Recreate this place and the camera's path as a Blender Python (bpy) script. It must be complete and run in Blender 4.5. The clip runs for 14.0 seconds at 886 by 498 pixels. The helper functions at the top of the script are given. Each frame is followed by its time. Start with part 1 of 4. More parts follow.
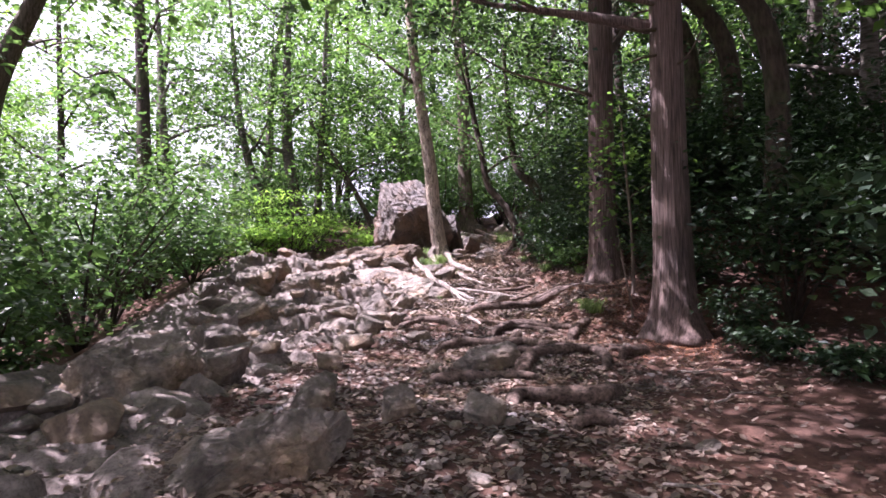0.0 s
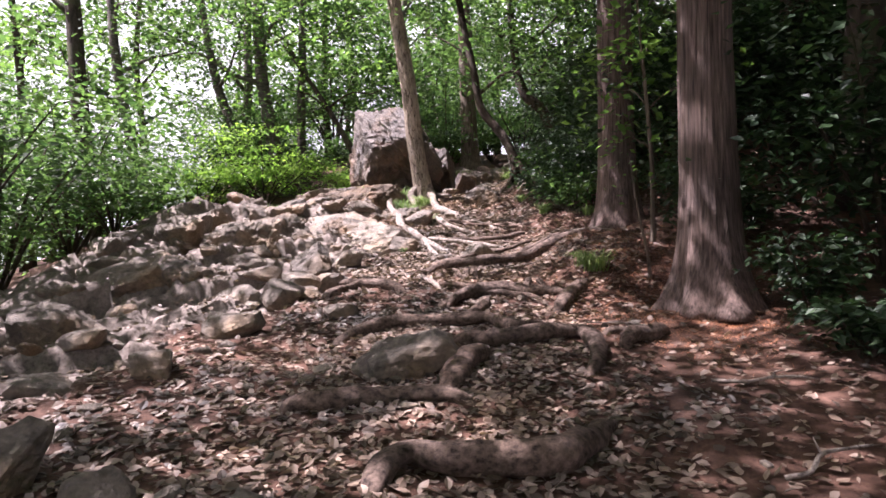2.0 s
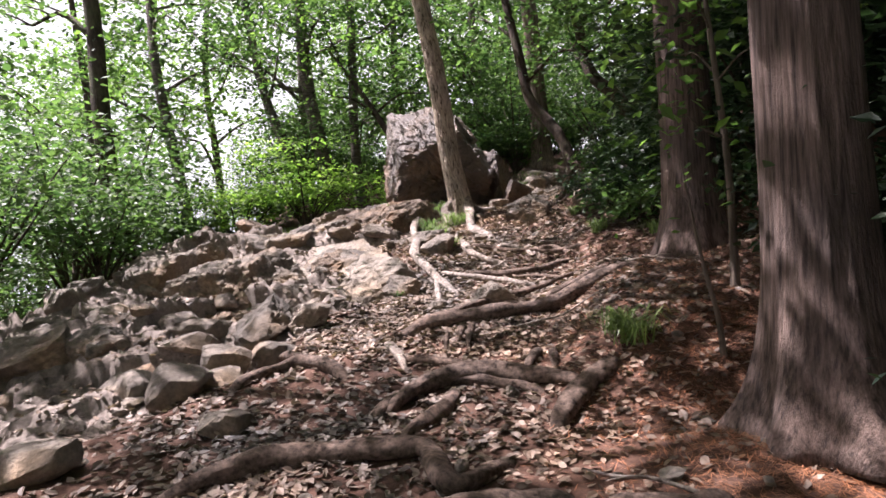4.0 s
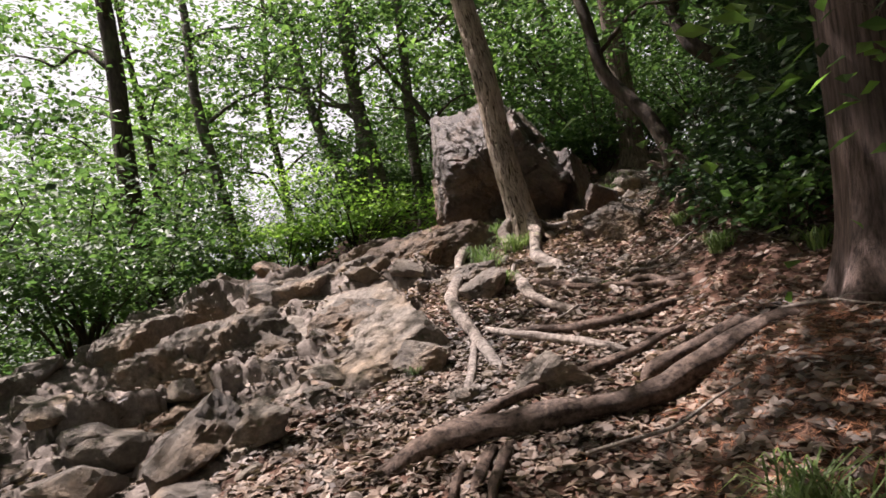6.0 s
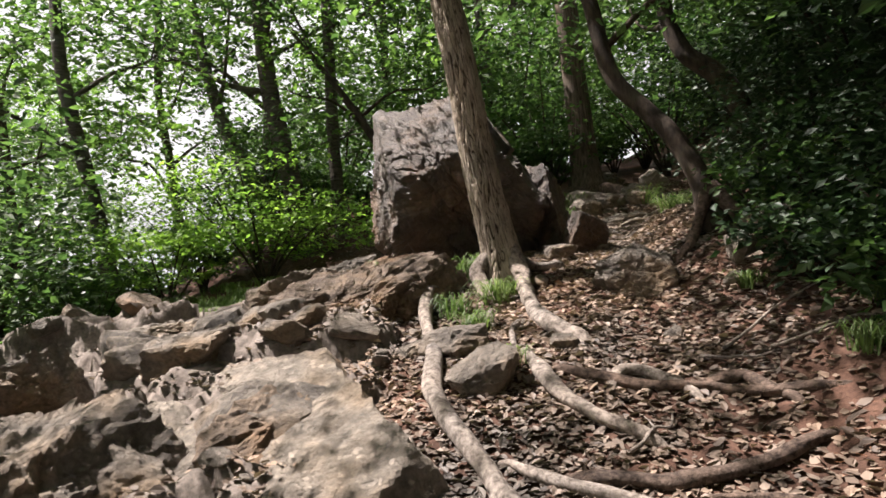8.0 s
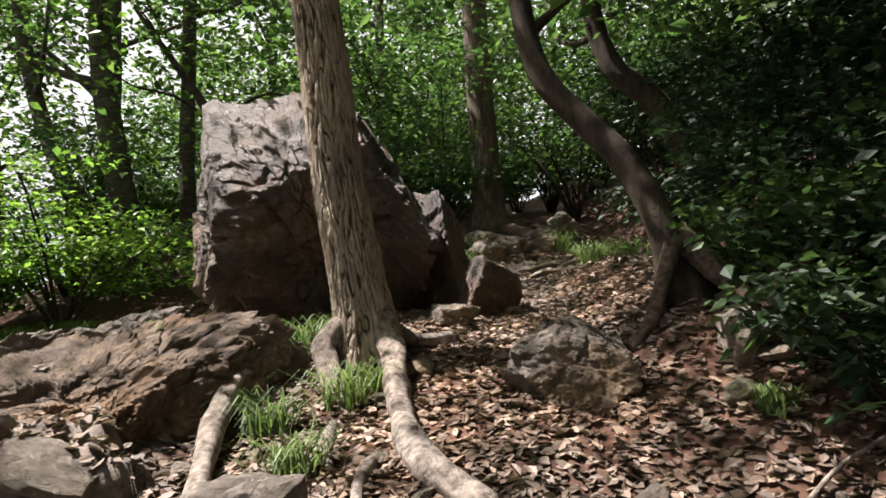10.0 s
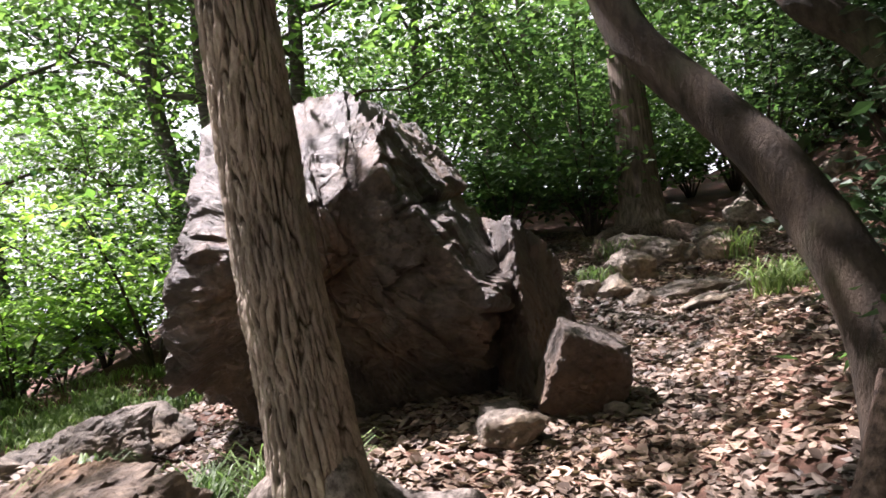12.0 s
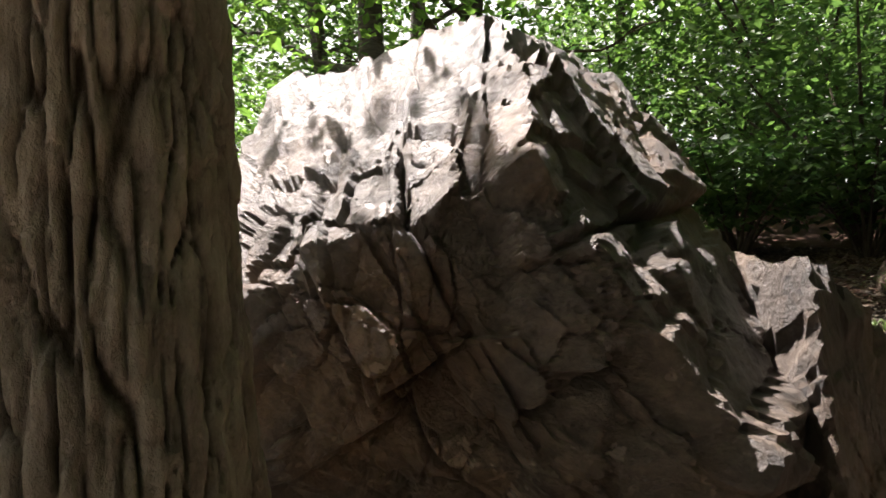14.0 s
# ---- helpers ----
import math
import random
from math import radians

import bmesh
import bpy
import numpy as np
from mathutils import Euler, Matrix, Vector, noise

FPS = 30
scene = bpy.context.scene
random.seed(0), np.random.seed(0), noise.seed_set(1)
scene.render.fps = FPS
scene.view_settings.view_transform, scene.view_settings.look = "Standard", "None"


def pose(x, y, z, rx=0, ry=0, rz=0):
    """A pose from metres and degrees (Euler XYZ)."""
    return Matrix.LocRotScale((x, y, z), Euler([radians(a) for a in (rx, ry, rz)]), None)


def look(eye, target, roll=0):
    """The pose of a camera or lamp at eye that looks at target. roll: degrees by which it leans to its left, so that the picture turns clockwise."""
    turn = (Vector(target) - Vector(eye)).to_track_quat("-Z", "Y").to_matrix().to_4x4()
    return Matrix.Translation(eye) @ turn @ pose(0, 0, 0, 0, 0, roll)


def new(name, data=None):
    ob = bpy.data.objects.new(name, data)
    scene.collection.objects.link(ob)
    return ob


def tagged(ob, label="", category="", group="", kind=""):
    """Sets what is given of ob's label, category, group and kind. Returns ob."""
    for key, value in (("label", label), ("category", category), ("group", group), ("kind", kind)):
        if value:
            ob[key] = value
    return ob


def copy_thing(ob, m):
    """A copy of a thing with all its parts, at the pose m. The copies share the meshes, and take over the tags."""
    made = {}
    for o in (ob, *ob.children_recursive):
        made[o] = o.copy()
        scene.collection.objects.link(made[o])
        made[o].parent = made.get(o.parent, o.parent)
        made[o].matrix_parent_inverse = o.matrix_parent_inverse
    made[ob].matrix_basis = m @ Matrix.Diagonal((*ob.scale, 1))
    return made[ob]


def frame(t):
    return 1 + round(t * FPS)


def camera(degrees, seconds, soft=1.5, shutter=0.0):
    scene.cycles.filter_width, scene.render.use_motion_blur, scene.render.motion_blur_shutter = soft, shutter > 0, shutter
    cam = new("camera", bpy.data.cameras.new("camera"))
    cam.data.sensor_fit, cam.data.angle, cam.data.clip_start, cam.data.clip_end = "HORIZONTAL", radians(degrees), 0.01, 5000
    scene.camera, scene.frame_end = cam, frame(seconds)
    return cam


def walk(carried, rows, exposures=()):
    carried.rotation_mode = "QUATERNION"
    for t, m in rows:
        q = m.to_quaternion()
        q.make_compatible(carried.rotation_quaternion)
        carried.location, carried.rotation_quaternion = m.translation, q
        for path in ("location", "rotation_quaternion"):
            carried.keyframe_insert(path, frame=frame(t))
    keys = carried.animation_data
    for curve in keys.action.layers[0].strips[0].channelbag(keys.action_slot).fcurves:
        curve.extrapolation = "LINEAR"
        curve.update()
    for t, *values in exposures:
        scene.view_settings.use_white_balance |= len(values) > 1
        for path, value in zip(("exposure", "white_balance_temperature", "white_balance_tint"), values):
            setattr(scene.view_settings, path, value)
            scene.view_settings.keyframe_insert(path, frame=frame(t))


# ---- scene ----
cam = camera(70.0, 14.0, soft=1.6)
PATH = [
    (0, (-0.23, 0.097, 1.552), (-0.196, 2.09, 1.707), 0.2),
    (0.5, (0.089, 0.687, 1.582), (-0.07, 2.678, 1.687), -1.0),
    (1, (0.312, 1.322, 1.625), (0.155, 3.315, 1.581), -0.1),
    (1.5, (0.545, 2.015, 1.658), (0.468, 4.013, 1.617), -1.7),
    (2, (0.764, 2.607, 1.681), (0.691, 4.605, 1.656), -1.0),
    (2.5, (1.088, 3.22, 1.817), (1.075, 5.217, 1.708), -2.3),
    (3, (1.401, 3.829, 2.005), (1.207, 5.819, 1.99), -3.9),
    (3.2, (1.489, 4.028, 2.046), (1.211, 6.008, 2.06), -4.5),
    (5.3, (2.039, 6.599, 2.084), (1.486, 8.519, 1.999), -3.8),
    (5.5, (2.011, 6.866, 2.17), (1.375, 8.762, 2.137), -5.9),
    (6, (1.789, 7.261, 2.254), (1.067, 9.125, 2.311), -7.9),
    (6.5, (1.416, 7.74, 2.511), (0.997, 9.692, 2.401), -5.5),
    (7, (1.197, 8.107, 2.603), (0.807, 10.068, 2.618), -4.9),
    (7.2, (1.077, 8.265, 2.665), (0.642, 10.217, 2.69), -5.0),
    (9.3, (0.304, 10.473, 2.769), (0.055, 12.455, 2.873), -2.6),
    (9.5, (0.314, 10.702, 2.822), (0.111, 12.687, 2.956), -1.8),
    (10, (0.588, 11.05, 2.878), (0.504, 13.045, 3.001), -2.4),
    (10.5, (0.92, 11.436, 3.049), (0.607, 13.404, 3.225), -2.0),
    (11, (1.034, 11.971, 3.106), (0.57, 13.904, 3.327), -3.0),
    (11.5, (1.119, 12.386, 3.286), (0.655, 14.329, 3.373), -6.1),
    (12, (1.2, 12.773, 3.398), (0.536, 14.658, 3.48), -4.6),
    (12.5, (1.068, 13.194, 3.545), (0.164, 14.977, 3.611), -4.9),
    (13, (0.848, 13.602, 3.612), (-0.219, 15.293, 3.65), -4.7),
    (13.5, (0.701, 14.055, 3.657), (-0.394, 15.728, 3.687), -2.4),
    (14, (0.574, 14.42, 3.699), (-0.615, 16.027, 3.762), -0.6),
]
walk(cam, [(t, look(eye, target, roll)) for t, eye, target, roll in PATH], [(0.0, 2.5, 5650, 40), (1.5, 2.4, 5900, 36), (3.0, 2.4, 5950, 28), (5.5, 1.6, 6250, 26), (6.5, 1.55, 6350, 20), (7.2, 1.65, 6350, 18), (9.5, 1.7, 6350, 16), (11.0, 2.1, 6200, 16), (12.5, 2.45, 5900, 30), (13.0, 2.3, 5850, 32), (14.0, 2.4, 6450, 17)])

# ---------------------------------------------------------------- sky and sun
SUN_WAY = Vector((-0.47, 0.07, 0.88)).normalized()
world = bpy.data.worlds.new("sky")
scene.world = world
world.use_nodes = True
wn = world.node_tree.nodes
sky = wn.new("ShaderNodeTexSky")
sky.sky_type = "NISHITA"
sky.sun_disc = False
sky.sun_elevation = math.asin(SUN_WAY.z)
sky.sun_rotation = math.atan2(SUN_WAY.x, SUN_WAY.y)
sky.air_density, sky.dust_density, sky.ozone_density = 0.8, 7.0, 0.6
wn["Background"].inputs["Strength"].default_value = 0.055
world.node_tree.links.new(sky.outputs["Color"], wn["Background"].inputs["Color"])
sun_data = bpy.data.lights.new("sun", "SUN")
sun_data.energy, sun_data.angle, sun_data.color = 5.0, radians(0.6), (1.0, 0.94, 0.86)
sun = new("sun", sun_data)
sun.matrix_world = look(SUN_WAY * 60, (0, 0, 0))


def build_haze():
    """The bright hazy sky low over the land, a plain ring far beyond the wood."""
    m = bpy.data.materials.new("bright_haze")
    m.use_nodes = True
    nt = m.node_tree
    e = nt.nodes.new("ShaderNodeEmission")
    e.inputs["Color"].default_value, e.inputs["Strength"].default_value = (1.0, 0.99, 0.96, 1), HAZE
    nt.links.new(e.outputs[0], nt.nodes["Material Output"].inputs["Surface"])
    n = 64
    a = np.linspace(0, 2 * np.pi, n, endpoint=False)
    v = [(180 * math.cos(k), 180 * math.sin(k) + 9, z) for z in (-60, 130) for k in a]
    f = [(i, (i + 1) % n, n + (i + 1) % n, n + i) for i in range(n)]
    me = bpy.data.meshes.new("backdrop")
    me.from_pydata(v, [], f)
    me.materials.append(m)
    tagged(new("backdrop", me), "bright white hazy sky beyond the trees", "sky", kind="structure")


HAZE = 0.37
build_haze()

# ---------------------------------------------------------------- materials
def shader(name, rough=0.85, spec=0.3):
    m = bpy.data.materials.new(name)
    m.use_nodes = True
    nt = m.node_tree
    b = nt.nodes["Principled BSDF"]
    b.inputs["Roughness"].default_value = rough
    b.inputs["Specular IOR Level"].default_value = spec
    return m, nt, b


def node(nt, kind, **values):
    n = nt.nodes.new(kind)
    for k, v in values.items():
        n.inputs[k.replace("_", " ")].default_value = v
    return n


def noise_tex(nt, scale, detail=4, rough=0.6, stretch=None):
    co = nt.nodes.new("ShaderNodeTexCoord")
    n = node(nt, "ShaderNodeTexNoise", Scale=scale, Detail=detail, Roughness=rough)
    if stretch:
        mp = nt.nodes.new("ShaderNodeMapping")
        mp.inputs["Scale"].default_value = stretch
        nt.links.new(co.outputs["Object"], mp.inputs["Vector"])
        nt.links.new(mp.outputs["Vector"], n.inputs["Vector"])
    else:
        nt.links.new(co.outputs["Object"], n.inputs["Vector"])
    return n


def ramp(nt, source, stops):
    r = nt.nodes.new("ShaderNodeValToRGB")
    e = r.color_ramp.elements
    while len(e) < len(stops):
        e.new(0.5)
    for i, (p, c) in enumerate(stops):
        e[i].position, e[i].color = p, (*c, 1)
    nt.links.new(source, r.inputs["Fac"])
    return r


def mix(nt, fac, a, b, mode="MIX"):
    m = nt.nodes.new("ShaderNodeMix")
    m.data_type, m.blend_type = "RGBA", mode
    for s, v in (("Factor", fac), ("A", a), ("B", b)):
        i = [k for k in m.inputs if k.name == s and k.enabled][0] if s == "Factor" else [k for k in m.inputs if k.name == s and k.type == "RGBA"][0]
        if isinstance(v, (int, float)):
            i.default_value = v
        elif isinstance(v, tuple):
            i.default_value = (*v, 1)
        else:
            nt.links.new(v, i)
    return [o for o in m.outputs if o.type == "RGBA"][0]


def bump(nt, b, height, strength=0.5, dist=0.02):
    n = node(nt, "ShaderNodeBump", Strength=strength, Distance=dist)
    nt.links.new(height, n.inputs["Height"])
    nt.links.new(n.outputs["Normal"], b.inputs["Normal"])


def rock_material(name, dark, light, stain, scale=1.0, rough=0.82):
    m, nt, b = shader(name, rough, 0.45)
    big = noise_tex(nt, 2.2 * scale, 6, 0.65)
    fine = noise_tex(nt, 26 * scale, 6, 0.7)
    rust = noise_tex(nt, 1.1 * scale, 3, 0.6)
    c = ramp(nt, big.outputs["Fac"], [(0.3, dark), (0.62, light)])
    c2 = ramp(nt, fine.outputs["Fac"], [(0.3, (0.55, 0.55, 0.55)), (0.7, (1.25, 1.22, 1.18))])
    rr = ramp(nt, rust.outputs["Fac"], [(0.48, (0, 0, 0)), (0.68, (1, 1, 1))])
    col = mix(nt, rr.outputs["Color"], c.outputs["Color"], stain)
    col = mix(nt, 1.0, col, c2.outputs["Color"], "MULTIPLY")
    rnd = nt.nodes.new("ShaderNodeObjectInfo")
    tone = ramp(nt, rnd.outputs["Random"], [(0.0, (0.75, 0.74, 0.74)), (1.0, (1.2, 1.17, 1.12))])
    col = mix(nt, 1.0, col, tone.outputs["Color"], "MULTIPLY")
    nt.links.new(col, b.inputs["Base Color"])
    jag = noise_tex(nt, 10 * scale, 8, 0.75, (1.0, 1.1, 1.35))
    jr = ramp(nt, jag.outputs["Fac"], [(0.42, (0, 0, 0)), (0.5, (0.6, 0.6, 0.6)), (0.62, (1, 1, 1))])
    h = mix(nt, 0.45, jr.outputs["Color"], fine.outputs["Color"])
    bump(nt, b, h, 0.9, 0.035)
    return m


def bark_material(name, dark, light, rough=0.9, stretch=(9, 9, 1.0), scale=3.0, moss=None, groove=False):
    m, nt, b = shader(name, rough, 0.2)
    n = noise_tex(nt, 16, 8, 0.75, (1, 1, 0.4)) if groove else noise_tex(nt, scale, 6, 0.65, stretch)
    patch = noise_tex(nt, 1.3, 4, 0.6)
    f = noise_tex(nt, 55, 5, 0.75, (1, 1, 0.7)) if groove else noise_tex(nt, 110, 4, 0.7, (1, 1, 0.3))
    c = ramp(nt, n.outputs["Fac"], [(0.32, dark), (0.66, light)])
    p = ramp(nt, patch.outputs["Fac"], [(0.3, (0.65, 0.66, 0.68)), (0.7, (1.2, 1.14, 1.08))])
    col = mix(nt, 1.0, c.outputs["Color"], p.outputs["Color"], "MULTIPLY")
    if moss:
        mm = ramp(nt, patch.outputs["Fac"], [(0.52, (0, 0, 0)), (0.7, (0.6, 0.6, 0.6))])
        col = mix(nt, mm.outputs["Color"], col, moss)
    if groove:
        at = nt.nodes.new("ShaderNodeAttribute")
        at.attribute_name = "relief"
        # shade in the furrows put into the colour: low relief multiplies it dark
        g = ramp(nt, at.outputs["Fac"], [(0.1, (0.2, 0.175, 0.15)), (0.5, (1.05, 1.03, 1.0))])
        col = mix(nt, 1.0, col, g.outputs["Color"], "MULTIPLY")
    nt.links.new(col, b.inputs["Base Color"])
    h = mix(nt, 0.55, n.outputs["Color"], f.outputs["Color"])
    bump(nt, b, h, 1.0, 0.03)
    return m


def leaf_material(name, dark, light, trans=0.45, gloss=0.45):
    m, nt, b = shader(name, gloss, 0.35)
    g = nt.nodes.new("ShaderNodeNewGeometry")
    c = ramp(nt, g.outputs["Random Per Island"], [(0.0, dark), (1.0, light)])
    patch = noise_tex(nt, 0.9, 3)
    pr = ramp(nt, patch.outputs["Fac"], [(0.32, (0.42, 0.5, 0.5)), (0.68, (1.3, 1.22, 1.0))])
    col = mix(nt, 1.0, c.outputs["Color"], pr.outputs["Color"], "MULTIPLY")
    nt.links.new(col, b.inputs["Base Color"])
    if trans > 0:
        t = nt.nodes.new("ShaderNodeBsdfTranslucent")
        bright = mix(nt, 1.0, col, (1.35, 1.5, 1.0), "MULTIPLY")
        nt.links.new(bright, t.inputs["Color"])
        s = nt.nodes.new("ShaderNodeMixShader")
        s.inputs[0].default_value = trans
        nt.links.new(b.outputs[0], s.inputs[1])
        nt.links.new(t.outputs[0], s.inputs[2])
        nt.links.new(s.outputs[0], nt.nodes["Material Output"].inputs["Surface"])
    return m


def soil_material():
    m, nt, b = shader("soil", 0.95, 0.15)
    big = noise_tex(nt, 0.9, 5, 0.6)
    fine = noise_tex(nt, 38, 6, 0.75)
    mid = noise_tex(nt, 9, 5, 0.7)
    c = ramp(nt, big.outputs["Fac"], [(0.32, (0.05, 0.032, 0.025)), (0.66, (0.118, 0.068, 0.05))])
    c2 = ramp(nt, mid.outputs["Fac"], [(0.3, (0.6, 0.58, 0.56)), (0.7, (1.35, 1.3, 1.25))])
    col = mix(nt, 1.0, c.outputs["Color"], c2.outputs["Color"], "MULTIPLY")
    at = nt.nodes.new("ShaderNodeAttribute")
    at.attribute_name = "bare_rock"
    rc = ramp(nt, mid.outputs["Fac"], [(0.3, (0.11, 0.095, 0.083)), (0.7, (0.26, 0.22, 0.19))])
    rm = node(nt, "ShaderNodeMath")
    rm.operation = "MULTIPLY_ADD"
    nt.links.new(fine.outputs["Fac"], rm.inputs[0])
    rm.inputs[1].default_value = 0.9
    nt.links.new(at.outputs["Fac"], rm.inputs[2])
    rk = ramp(nt, rm.outputs[0], [(0.72, (0, 0, 0)), (0.98, (1, 1, 1))])
    col = mix(nt, rk.outputs["Color"], col, rc.outputs["Color"])
    f2 = ramp(nt, fine.outputs["Fac"], [(0.3, (0.6, 0.6, 0.6)), (0.7, (1.3, 1.28, 1.25))])
    col = mix(nt, 1.0, col, f2.outputs["Color"], "MULTIPLY")
    nt.links.new(col, b.inputs["Base Color"])
    bump(nt, b, mix(nt, 0.5, mid.outputs["Color"], fine.outputs["Color"]), 0.8, 0.03)
    return m


SOIL = soil_material()
ROCK = rock_material("weathered_rock", (0.078, 0.066, 0.054), (0.28, 0.243, 0.20), (0.24, 0.165, 0.095))
BOULDER = rock_material("boulder_rock", (0.034, 0.027, 0.022), (0.165, 0.132, 0.108), (0.17, 0.10, 0.055), 0.9, 0.5)
OCHRE_ROCK = rock_material("ochre_rock", (0.085, 0.06, 0.042), (0.27, 0.205, 0.145), (0.25, 0.14, 0.065))
PALE_ROCK = rock_material("pale_rock", (0.14, 0.122, 0.10), (0.33, 0.29, 0.24), (0.25, 0.185, 0.12))
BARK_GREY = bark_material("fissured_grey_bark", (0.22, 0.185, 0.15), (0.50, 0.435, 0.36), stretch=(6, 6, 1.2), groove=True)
BARK_BROWN = bark_material("fluted_brown_bark", (0.045, 0.034, 0.026), (0.20, 0.16, 0.125), stretch=(10, 10, 0.9))
BARK_RED = bark_material("stringy_red_bark", (0.035, 0.026, 0.023), (0.19, 0.14, 0.118), stretch=(16, 16, 0.6))
BARK_DARK = bark_material("dark_bark", (0.022, 0.018, 0.014), (0.088, 0.067, 0.05), stretch=(5, 5, 1.6), moss=(0.06, 0.08, 0.03))
BARK_RING = bark_material("ringed_grey_bark", (0.035, 0.03, 0.025), (0.16, 0.14, 0.115), stretch=(2, 2, 8), moss=(0.12, 0.13, 0.10))
ROOT_BARK = bark_material("root_bark", (0.022, 0.016, 0.013), (0.19, 0.14, 0.11), stretch=(11, 11, 13), scale=2.2)
ROOT_PALE = bark_material("worn_pale_root", (0.07, 0.056, 0.046), (0.40, 0.35, 0.30), stretch=(11, 11, 9), scale=2.4)
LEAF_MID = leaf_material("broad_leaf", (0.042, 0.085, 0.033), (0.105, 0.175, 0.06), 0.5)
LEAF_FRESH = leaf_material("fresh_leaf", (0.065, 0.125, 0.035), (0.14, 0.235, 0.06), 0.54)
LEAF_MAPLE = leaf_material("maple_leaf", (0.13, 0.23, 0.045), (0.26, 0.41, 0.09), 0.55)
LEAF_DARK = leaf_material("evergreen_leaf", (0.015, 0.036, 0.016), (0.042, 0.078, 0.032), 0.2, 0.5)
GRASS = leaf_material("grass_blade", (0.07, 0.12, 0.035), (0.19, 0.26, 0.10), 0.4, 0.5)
LITTER = leaf_material("dry_leaf", (0.06, 0.042, 0.035), (0.30, 0.225, 0.195), 0.10, 0.6)

NEEDLES = leaf_material("cedar_needle", (0.13, 0.055, 0.03), (0.36, 0.15, 0.075), 0.0, 0.6)

# ---------------------------------------------------------------- noise and ground shape
def hash3(ix, iy, iz, seed=0):
    h = (ix * 374761393 + iy * 668265263 + iz * 1274126177 + seed * 974634777) & 0xFFFFFFFF
    h = ((h ^ (h >> 13)) * 1274126177) & 0xFFFFFFFF
    return ((h ^ (h >> 16)) & 0xFFFFFF) / float(0xFFFFFF)


def vnoise(p, seed=0):
    """Smooth value noise in -1..1 for an (n, 3) array."""
    i = np.floor(p).astype(np.int64)
    f = p - i
    u = f * f * (3 - 2 * f)
    out = 0
    for dx in (0, 1):
        for dy in (0, 1):
            for dz in (0, 1):
                w = (u[:, 0] if dx else 1 - u[:, 0]) * (u[:, 1] if dy else 1 - u[:, 1]) * (u[:, 2] if dz else 1 - u[:, 2])
                out = out + w * hash3(i[:, 0] + dx, i[:, 1] + dy, i[:, 2] + dz, seed)
    return out * 2 - 1


def fbm(p, octaves=4, seed=0):
    out, a = 0, 0.5
    for o in range(octaves):
        out = out + a * vnoise(p * 2.03 ** o, seed + o)
        a *= 0.5
    return out


def worley(p, seed=0):
    """Distances to the nearest and second cell point, a random value of the nearest cell, and the way from its point."""
    i = np.floor(p).astype(np.int64)
    f1 = np.full(len(p), 9.0)
    f2 = np.full(len(p), 9.0)
    cell = np.zeros(len(p))
    off = np.zeros((len(p), 3))
    for dx in (-1, 0, 1):
        for dy in (-1, 0, 1):
            for dz in (-1, 0, 1):
                j = i + np.array((dx, dy, dz))
                c = j + np.stack([hash3(j[:, 0], j[:, 1], j[:, 2], seed + k) for k in (11, 12, 13)], 1)
                d = np.linalg.norm(p - c, axis=1)
                near = d < f1
                f2 = np.where(near, f1, np.minimum(f2, d))
                cell = np.where(near, hash3(j[:, 0], j[:, 1], j[:, 2], seed + 14), cell)
                off = np.where(near[:, None], p - c, off)
                f1 = np.where(near, d, f1)
    return f1, f2, cell, off


def soft_step(a, b, v):
    u = np.clip((v - a) / (b - a), 0, 1)
    return u * u * (3 - 2 * u)


LINE_Y = [-60, -8, 0, 3, 4.8, 7.2, 8.5, 9.8, 11.5, 13, 14.2, 15, 17.5, 19.2, 22, 24, 30, 60, 120]
LINE_Z = [-4, -0.55, 0.22, 0.50, 0.71, 0.88, 1.03, 1.30, 1.60, 2.02, 2.32, 2.50, 2.80, 3.10, 3.9, 4.3, 5.4, 8.0, 9.0]


def rock_mask(x, y):
    """Where bare rock breaks through on the open side of the path."""
    edge = np.interp(y, [0, 5, 8, 9.5, 11.5, 13.5, 15, 16], [-1.6, -1.7, -1.5, -0.9, -0.25, -0.75, -1.1, -3.0])
    edge = edge + 0.7 * fbm(np.stack([x * 0.9, y * 0.9, 0 * x], 1), 3, 51)
    m = soft_step(0.25, -0.35, x - edge) * soft_step(-5.2, -4.2, x)
    return m * soft_step(15.6, 14.6, y) * (0.55 + 0.4 * soft_step(7.5, 9.5, y))


